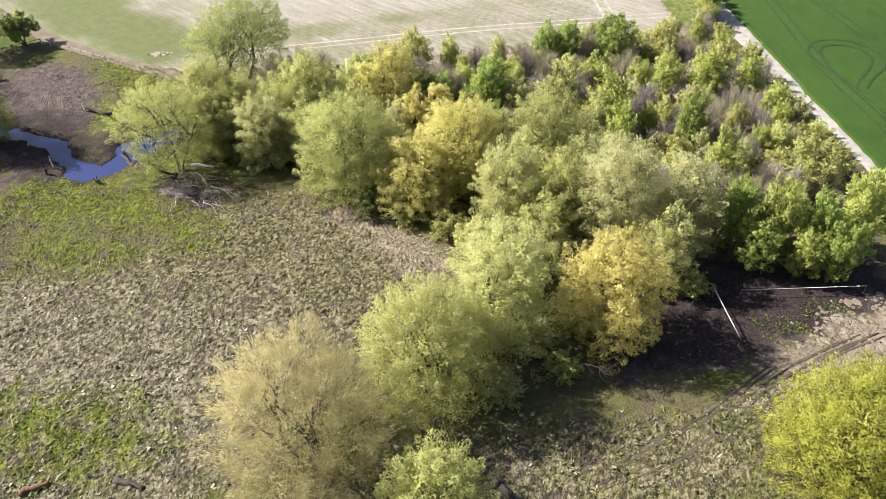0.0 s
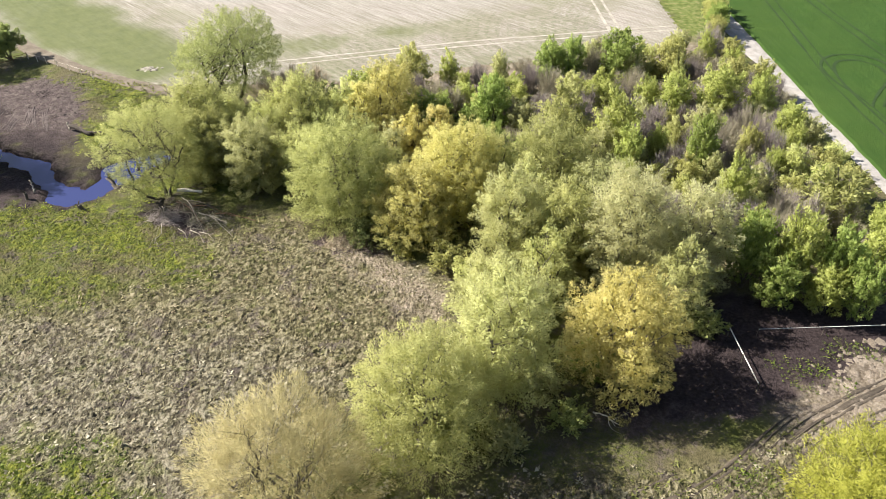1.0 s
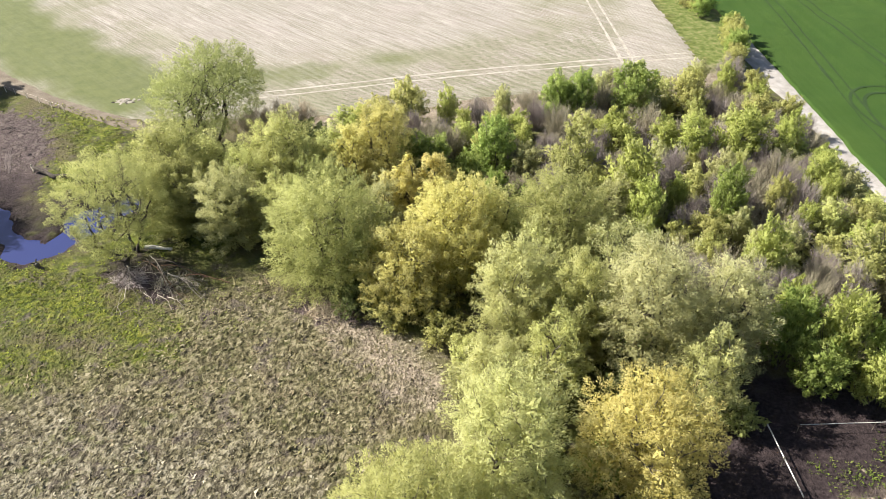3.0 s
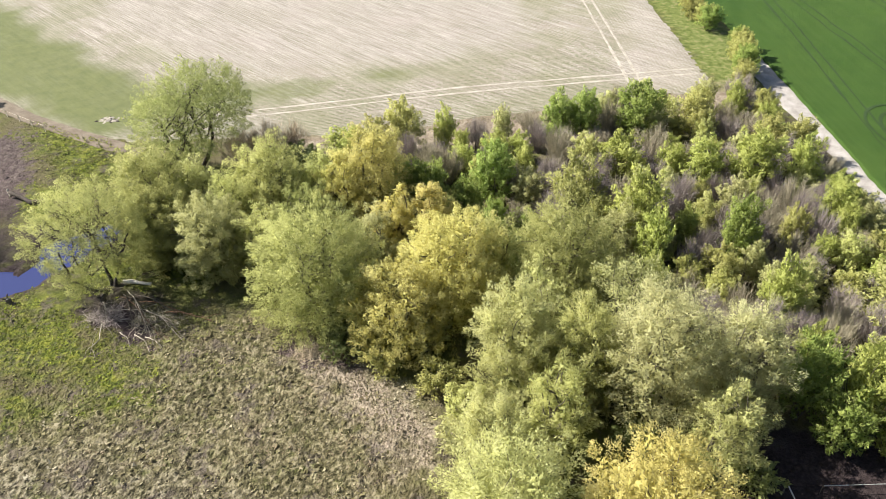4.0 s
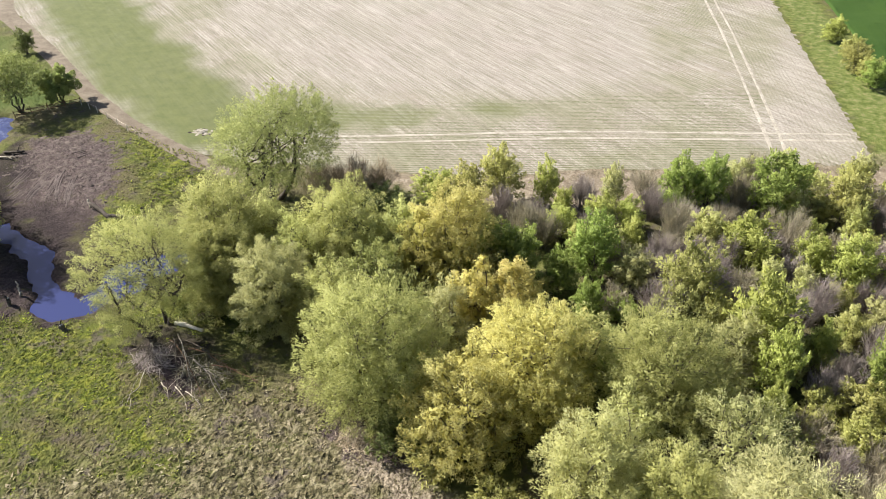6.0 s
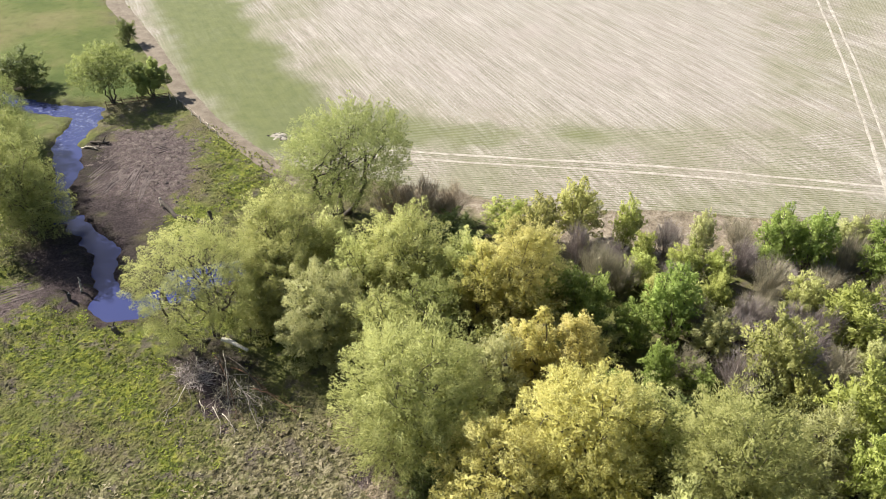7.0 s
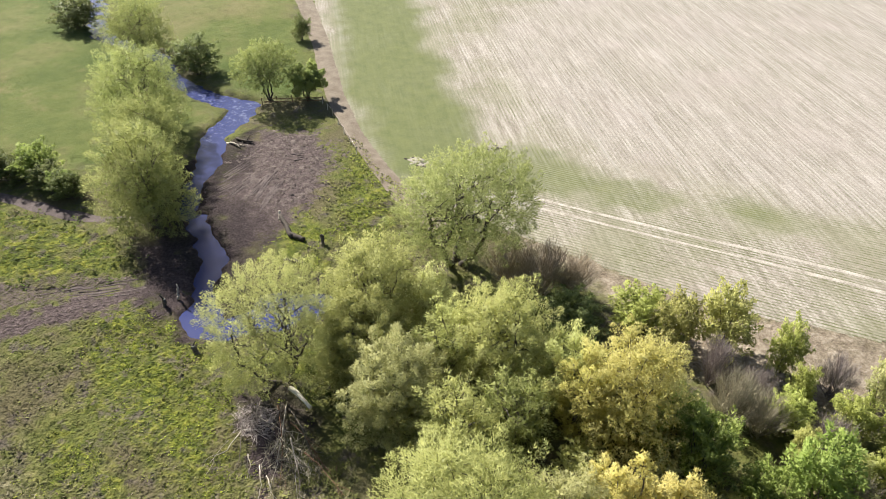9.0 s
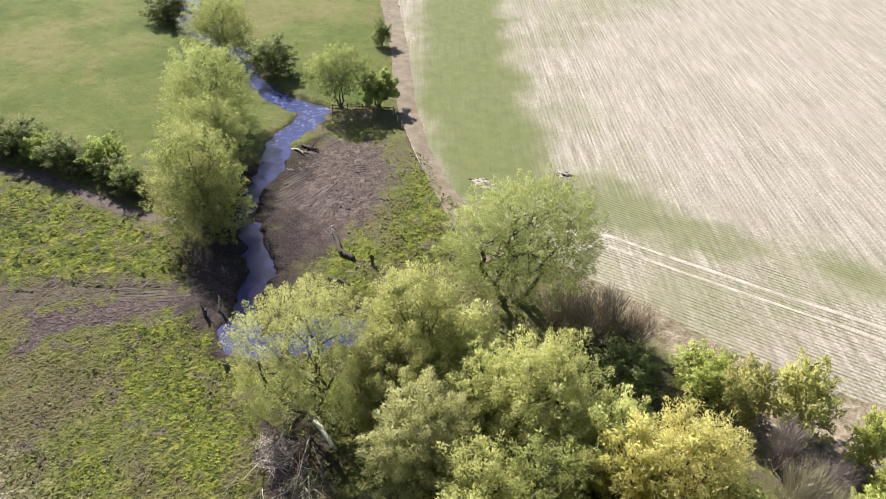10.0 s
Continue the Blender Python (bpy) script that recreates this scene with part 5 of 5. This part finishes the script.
# ---- ruts in mud and soil ----
MUD_RUTS = [[(-64.7, 96.7), (-65.3, 99.3), (-65.7, 107.0)], [(-62.4, 97.7), (-63.4, 101), (-64.2, 105.2)], [(-66.8, 96.3), (-67.0, 99), (-65.9, 101.9)], [(-65.5, 107.9), (-63.0, 111.6)], [(-60.9, 98.0), (-63.4, 102), (-64.8, 106.9)],
            [(-68.5, 97.5), (-69.2, 103), (-68.3, 108)], [(-58.5, 96.5), (-61.0, 101), (-62.3, 106)], [(-66.2, 72.4), (-62, 78), (-58.2, 81.6)], [(-66.1, 70.2), (-61, 75.5), (-57.0, 80.4)], [(-64, 69), (-58.5, 75.5), (-55.5, 79)], [(-67.5, 72.5), (-64, 77), (-60.5, 81)]]
rng = np.random.default_rng(31)
for k, line in enumerate(SOIL_RUTS + MUD_RUTS):
    soil_rut = k < len(SOIL_RUTS)
    for off in (-0.22, 0.2) if soil_rut else (-0.75, -0.3, 0.1, 0.55):
        a, b = np.sort(rng.uniform(0, 0.3, 2)) * [1, -1] + [0, 1] if not soil_rut else (0, 1)
        f = np.linspace(a, b, 6)
        pts = np.array(line, float)
        run = np.linspace(0, 1, len(pts))
        drift = rng.normal(size=2) * 0.12
        ribbon("rut", [(np.interp(q, run, pts[:, 0]) + off + drift[0] * q, np.interp(q, run, pts[:, 1]) - off + drift[1] * q, 0.13 if soil_rut else rng.uniform(0.07, 0.14)) for q in f], 0.12 if soil_rut else 0.09, RUT_SOIL if soil_rut else RUT_MUD,
               "dark wet tyre rut pressed into bare soil", "rut", across=3, step=0.5, seed=300 + k, ragged=0.45)
ribbon("ditch", [(-125, 63, 0.8), (-112, 69, 0.8), (-99.7, 75.2, 0.9), (-90.6, 79.1, 0.9), (-75.2, 83.3, 0.8), (-69, 87, 0.8)], 0.05, RUT_MUD, "dark muddy ditch below the hedge", "ditch", seed=9, ragged=0.3)


# ---- dead wood ----
def limb_thing(name, points, r0, r1, material, label, category="log", seed=0, forks=0):
    """A fallen or standing dead limb: one bent tapered stem with broken ends, and forks as parts."""
    rng = np.random.default_rng(seed)
    P = np.array(points, float)
    P[:, 2] += [spot_z(x, y) for x, y in P[:, :2]]
    run = np.linspace(0, 1, len(P))
    f = np.linspace(0, 1, 9)
    Q = np.stack([np.interp(f, run, P[:, k]) for k in range(3)], 1)
    Q[1:-1] += rng.normal(size=(7, 3)) * 0.05
    R = np.interp(f, [0, 1], [r0, r1]) * rng.uniform(0.85, 1.2, 9)
    V, F = tube(Q, R, 8)
    caps = [[7, 6, 5, 4], [3, 2, 1, 0], [0, 7, 4, 3]]
    F = np.concatenate([F, np.array(caps), np.array(caps)[:, ::-1] + len(V) - 8])
    ob = place(name, 0, 0, label, category, "dead wood")
    ob.location = Q[0]
    part("stem", raw_mesh("stem", V - Q[0], F, material, None, True), ob)
    for _ in range(forks):
        g = rng.integers(3, 8)
        d = unit(Q[g + 1] - Q[g] + rng.normal(size=3) * 0.35)
        W, G = bent(rng, Q[g], Q[g] + d * rng.uniform(0.8, 2.2), R[g] * 0.6, 0.015, 6, 0.15, 5)
        W[:, 2] = np.maximum(W[:, 2], 0.02)
        part("fork", raw_mesh("fork", W - Q[0], G, material, None, True), ob)
    return ob


def stump(x, y, h, r, lean, seed, label="dark rotten pollard stump with a broken top"):
    """A short cut trunk with flared root and a ragged head."""
    r, h = r * 0.7, h * 0.9
    rng = np.random.default_rng(seed)
    top = (lean[0] * h, lean[1] * h, h)
    f = np.linspace(0, 1, 7)
    P = np.outer(f, top) + np.array([0, 0, -0.15])
    V, F = tube(P, np.array([1.7, 1.15, 0.95, 0.9, 1.0, 1.12, 0.85]) * r, 10)
    V = V * (1 + 0.16 * rng.normal(size=(len(V), 1)))
    F = np.concatenate([F, np.array([[0, 1, 2, 3], [3, 4, 5, 6], [0, 3, 6, 9], [6, 7, 8, 9]])[:, ::-1] + len(V) - 10])
    ob = place("tree_stump", x, y, label, "stump", "stumps")
    bole = part("bole", raw_mesh("bole", V, F, BARK, None, True), ob)
    for _ in range(2):
        a = rng.uniform(0, 6.28)
        W, G = bent(rng, np.array(top) - [0, 0, 0.1], np.array(top) + [math.cos(a) * 0.4, math.sin(a) * 0.4, rng.uniform(0.1, 0.5)], r * 0.5, r * 0.25, 5, 0.1, 6)
        part("snag", raw_mesh("snag", W, G, BARK_DARK, None, True), bole)
    W, G = tube([(top[0], top[1], top[2] - 0.12), (top[0] * 1.02, top[1] * 1.02, top[2] - 0.02)], [r * 0.6, r * 0.45], 8)
    G = np.concatenate([G, np.array([[8, 9, 10, 11], [8, 11, 12, 15], [12, 13, 14, 15]])])
    part("cut_face", raw_mesh("cut_face", W, G, DEADWOOD, None, False), ob, "pale sawn face")
    return ob


for k, (x, y, h, r, lean) in enumerate([(-47.8, 96.9, 1.3, 0.28, (-0.3, 0.3)), (-46.4, 91.0, 1.1, 0.4, (-0.6, 0.2)),
                                        (-48.6, 91.3, 0.9, 0.4, (0.5, 0.3)), (-43.2, 82.2, 1.4, 0.4, (-0.8, 0.6)), (-53.8, 79.6, 1.2, 0.30, (0.1, 0.1)), (-45.7, 77.4, 1.0, 0.36, (-0.4, 0.0)),
                                        (-35.6, 77.2, 1.2, 0.45, (-0.2, 0.0)), (-39.0, 89.0, 1.2, 0.35, (-0.5, 0.4))]):
    stump(x, y, h, r, lean, 400 + k)
limb_thing("fallen_log", [(-33.8, 78.7, 1.9), (-32.4, 78.6, 1.95), (-30.6, 78.2, 2.0)], 0.22, 0.15, DEADWOOD, "bleached white fallen trunk propped on branches", seed=1)
limb_thing("fallen_log", [(-51.6, 95.8, 0.3), (-53.6, 96.6, 0.5), (-55.6, 97.6, 0.75)], 0.34, 0.22, BARK_DARK, "dark rotten pollard trunk leaning on the muddy bank", seed=8, forks=1)
limb_thing("dead_snag", [(-55.4, 97.4, 0.3), (-55.7, 97.6, 0.7), (-55.9, 97.8, 1.15)], 0.2, 0.13, GREYWOOD, "pale broken snag standing on the muddy bank", "snag", seed=10)
limb_thing("fallen_log", [(-50.2, 96.2, 0.25), (-51.4, 96.0, 0.35), (-52.6, 95.9, 0.4)], 0.26, 0.2, BARK_DARK, "dark rotten trunk lying on the muddy bank", seed=9)
limb_thing("fallen_log", [(-49.0, 92.0, 0.3), (-48.0, 92.6, 0.4), (-46.9, 93.0, 0.3)], 0.3, 0.22, BARK_DARK, "dark rotten trunk among weeds beside the pool", seed=11)
limb_thing("dead_snag", [(-53.4, 81.0, 0.1), (-53.5, 81.3, 0.9), (-53.7, 81.5, 1.7)], 0.13, 0.07, GREYWOOD, "pale broken snag at the edge of the pool", "snag", seed=12)
rng = np.random.default_rng(5)
for k, (x, y, z, dx, dy) in enumerate([(-33.0, 77.6, 1.6, 4.5, -6.5), (-33.3, 77.2, 1.4, 3.2, -6.0), (-33.6, 77.0, 1.3, 5.8, -5.2), (-34.4, 76.8, 0.9, -1.5, -2.6), (-35.5, 76.8, 0.7, 1.4, -3.0), (-32.5, 77.4, 1.2, 7.2, -3.4),
                                       (-31.5, 76.5, 1.0, 6.5, -1.5), (-36.5, 76.5, 0.5, 2.2, -1.8), (-30.5, 75.5, 0.7, 5.0, -4.2), (-29.0, 74.5, 0.6, 4.4, -3.6), (-28.5, 75.2, 0.6, 5.0, -0.8), (-37.2, 75.6, 0.4, 2.4, 1.0)]):
    limb_thing("fallen_branch", [(x, y, z), (x + 0.3 * dx, y + 0.22 * dy, z + 0.35), (x + 0.65 * dx, y + 0.6 * dy, 0.5), (x + dx, y + dy, 0.08)], 0.065, 0.015, (GREYWOOD, BARK, RUSTWOOD, BARK)[k % 4],
               ("bleached" if k % 4 == 0 else "weathered brown") + " forked branch lying on the reed edge", "branch", 420 + k, 6)
rng = np.random.default_rng(15)
for k in range(12):
    a, r = rng.uniform(0, 6.283), rng.uniform(0, 3.2)
    x, y, turn, run = -31.0 + 1.2 * r * math.cos(a), 74.2 + 0.8 * r * math.sin(a), rng.uniform(-1.6, 0.6), rng.uniform(2.0, 4.5)
    dx, dy = run * math.cos(turn), run * math.sin(turn)
    limb_thing("fallen_branch", [(x, y, rng.uniform(0.3, 1.2)), (x + 0.4 * dx + 0.4, y + 0.4 * dy, rng.uniform(0.5, 1.0)), (x + 0.75 * dx, y + 0.75 * dy + 0.3, 0.4), (x + dx, y + dy, 0.06)], 0.045, 0.012, (GREYWOOD, BARK)[k % 2],
               ("bleached" if k % 2 == 0 else "weathered brown") + " dead branch in a tangle at the reed edge", "branch", 450 + k, 4)
def brushwood(x, y, rx, ry, h, count, material, label, seed):
    """A low tangle of dead twigs: thin bent pieces over a mound."""
    rng = np.random.default_rng(seed)
    a, d = rng.uniform(0, 6.283, count), np.sqrt(rng.random(count))
    P = np.stack([rx * d * np.cos(a), ry * d * np.sin(a), h * (1 - d * d) * rng.random(count) + 0.08], 1)
    w = unit(np.stack([rng.normal(size=count), rng.normal(size=count), 0.35 * rng.normal(size=count) + 0.15], 1))
    side = unit(np.cross(w, [0, 0, 1.0] + 0.6 * rng.normal(size=(count, 3)))) * rng.uniform(0.012, 0.035, (count, 1))
    run = rng.uniform(0.4, 1.6, (count, 1))
    V = np.stack([P - side, P + side, P + w * run], 1).reshape(-1, 3)
    V[:, 2] = np.maximum(V[:, 2], 0.0)
    ob = place("brushwood", x, y, label, "brushwood", "dead wood")
    part("tangle", raw_mesh("tangle", V, np.arange(3 * count).reshape(-1, 3), material, {"tint": np.repeat(rng.random(count), 3)}), ob)


brushwood(-34.8, 75.0, 1.9, 1.6, 0.4, 760, TWIG["mauve"], "dark purplish heap of dead twigs at the reed edge", 71)
brushwood(-29.2, 74.4, 2.8, 1.6, 0.6, 420, TWIG["buff"], "pale thin heap of dead twigs at the reed edge", 72)
brushwood(-12.0, 69.6, 2.6, 1.3, 0.7, 900, TWIG["umber"], "brown dead bramble at the foot of a willow", 73)
limb_thing("fallen_log", [(-35.2, 32.0, 0.25), (-34.2, 32.4, 0.3), (-33.2, 33.0, 0.2)], 0.3, 0.2, RUSTWOOD, "reddish rotten log lying in the reeds", seed=2, forks=2)
limb_thing("fallen_log", [(-27.8, 33.2, 0.25), (-26.6, 32.9, 0.25), (-25.2, 32.4, 0.2)], 0.3, 0.2, BARK_DARK, "dark wet log lying in the reeds", seed=3, forks=1)
limb_thing("fallen_log", [(3.4, 32.6, 0.3), (4.0, 32.0, 0.35), (4.8, 31.0, 0.3)], 0.36, 0.3, BARK_DARK, "dark short log beside the tracks", seed=4)
limb_thing("fallen_branch", [(12.6, 44.9, 0.5), (13.6, 44.4, 0.7), (14.8, 43.8, 0.2)], 0.08, 0.03, DEADWOOD, "bleached branch below the golden willow", "branch", 5, 4)
limb_thing("fallen_log", [(-76.2, 106.2, 0.2), (-74.5, 106.3, 0.4), (-73.2, 106.1, 0.2)], 0.16, 0.09, GREYWOOD, "weathered grey trunk lying on the stream bank", seed=6, forks=3)
limb_thing("fallen_log", [(-75.5, 107.5, 0.2), (-74, 107.6, 0.3), (-72.8, 108.2, 0.3)], 0.2, 0.14, BARK_DARK, "dark trunk lying on the stream bank", seed=7, forks=2)


# ---- fences and gate ----
def bar(a, b, r, material, sides=6):
    V, F = tube([a, b], [r, r], sides)
    caps = [[0, 1, 2, 3], [0, 3, 4, 5]] if sides == 6 else [[0, 1, 2, 3]]
    F = np.concatenate([F, np.array(caps), np.array(caps)[:, ::-1] + sides])
    return raw_mesh("bar", V, F, material)


def fence(name, points, post_h, rails, material, label, gap=2.6, r=0.06, rail_r=0.045):
    ob = place(name, points[0][0], points[0][1], label, "fence", "fences")
    o = Vector(ob.location)
    for (ax, ay), (bx, by) in zip(points, points[1:]):
        n = max(1, round(math.hypot(bx - ax, by - ay) / gap))
        for k in range(n + 1):
            x, y = ax + (bx - ax) * k / n, ay + (by - ay) * k / n
            z = spot_z(x, y)
            part("post", bar(Vector((x, y, z - 0.2)) - o, Vector((x + 0.03 * math.sin(7 * x), y, z + post_h)) - o, r, BARK if material is WHITE_RAIL else material), ob)
        for h in rails:
            za, zb = spot_z(ax, ay) + h, spot_z(bx, by) + h
            part("rail", bar(Vector((ax, ay, za)) - o, Vector((bx, by, zb)) - o, rail_r, material), ob)
    return ob


fence("paddock_fence", [(27.6, 54.7), (27.9, 47.4)], 1.15, (1.05,), WHITE_RAIL, "weathered white pole rail of a paddock fence", 3.6, 0.06, 0.06)
fence("paddock_fence", [(30.3, 54.4), (43.3, 54.7)], 1.15, (1.05,), WHITE_RAIL, "long thin white pole rail of a paddock fence", 6.6, 0.03, 0.035)
fence("wooden_fence", [(-81, 117.3), (-73.7, 123.3)], 1.2, (0.5, 1.0), RUSTWOOD, "old wooden post and rail fence under the hawthorns", 2.4)
fence("post_row", [(-73.5, 123.0), (-69.4, 121.0), (-58.8, 114.7)], 1.1, (1.0,), DEADWOOD, "row of weathered posts with a top wire", 3.0, 0.05, 0.012)
fence("field_gate", [(46.8, 123.4), (49.6, 122.6)], 1.25, (0.3, 0.55, 0.8, 1.1), WHITE_RAIL, "pale galvanised bar gate beside the farm track", 2.8, 0.06, 0.03)


# ---- spoil heaps in the field ----
def spoil(x, y, r, seed):
    rng = np.random.default_rng(seed)
    V, F = grid(np.linspace(-r, r, 22), np.linspace(-r * 0.6, r * 0.6, 16), lambda X, Y: 0.30 * np.clip(1 - (X / r) ** 2 - (Y / (0.6 * r)) ** 2 + 0.35 * wobble(X * 2, Y * 2, 1.4, seed), 0, 1) + 0.05 * rng.normal(size=X.shape) - 0.08)
    ob = place("spoil_heap", x, y, "pale chalk spoil heap with dark clods in the field", "heap", "heaps")
    part("soil", raw_mesh("soil", V, F, WHEEL_PALE, None, True), ob)
    for k in range(16):
        a, d = rng.uniform(0, 6.28), rng.uniform(0.1, 1.1) * r
        s = rng.uniform(0.1, 0.26)
        bm = bmesh.new()
        bmesh.ops.create_icosphere(bm, subdivisions=1, radius=s)
        for v in bm.verts:
            v.co = Vector((v.co.x * 1.4, v.co.y, v.co.z * 0.7)) * rng.uniform(0.75, 1.25)
        me = bpy.data.meshes.new("clod")
        bm.to_mesh(me)
        bm.free()
        me.materials.append(BARK_DARK if k % 2 else WHEEL_PALE)
        part("clod", me, ob).location = (math.cos(a) * d, math.sin(a) * d * 0.6, max(0.08, 0.25 - 0.12 * d))


spoil(-50.5, 118.0, 2.2, 1)
spoil(-44.5, 127.0, 1.4, 2)
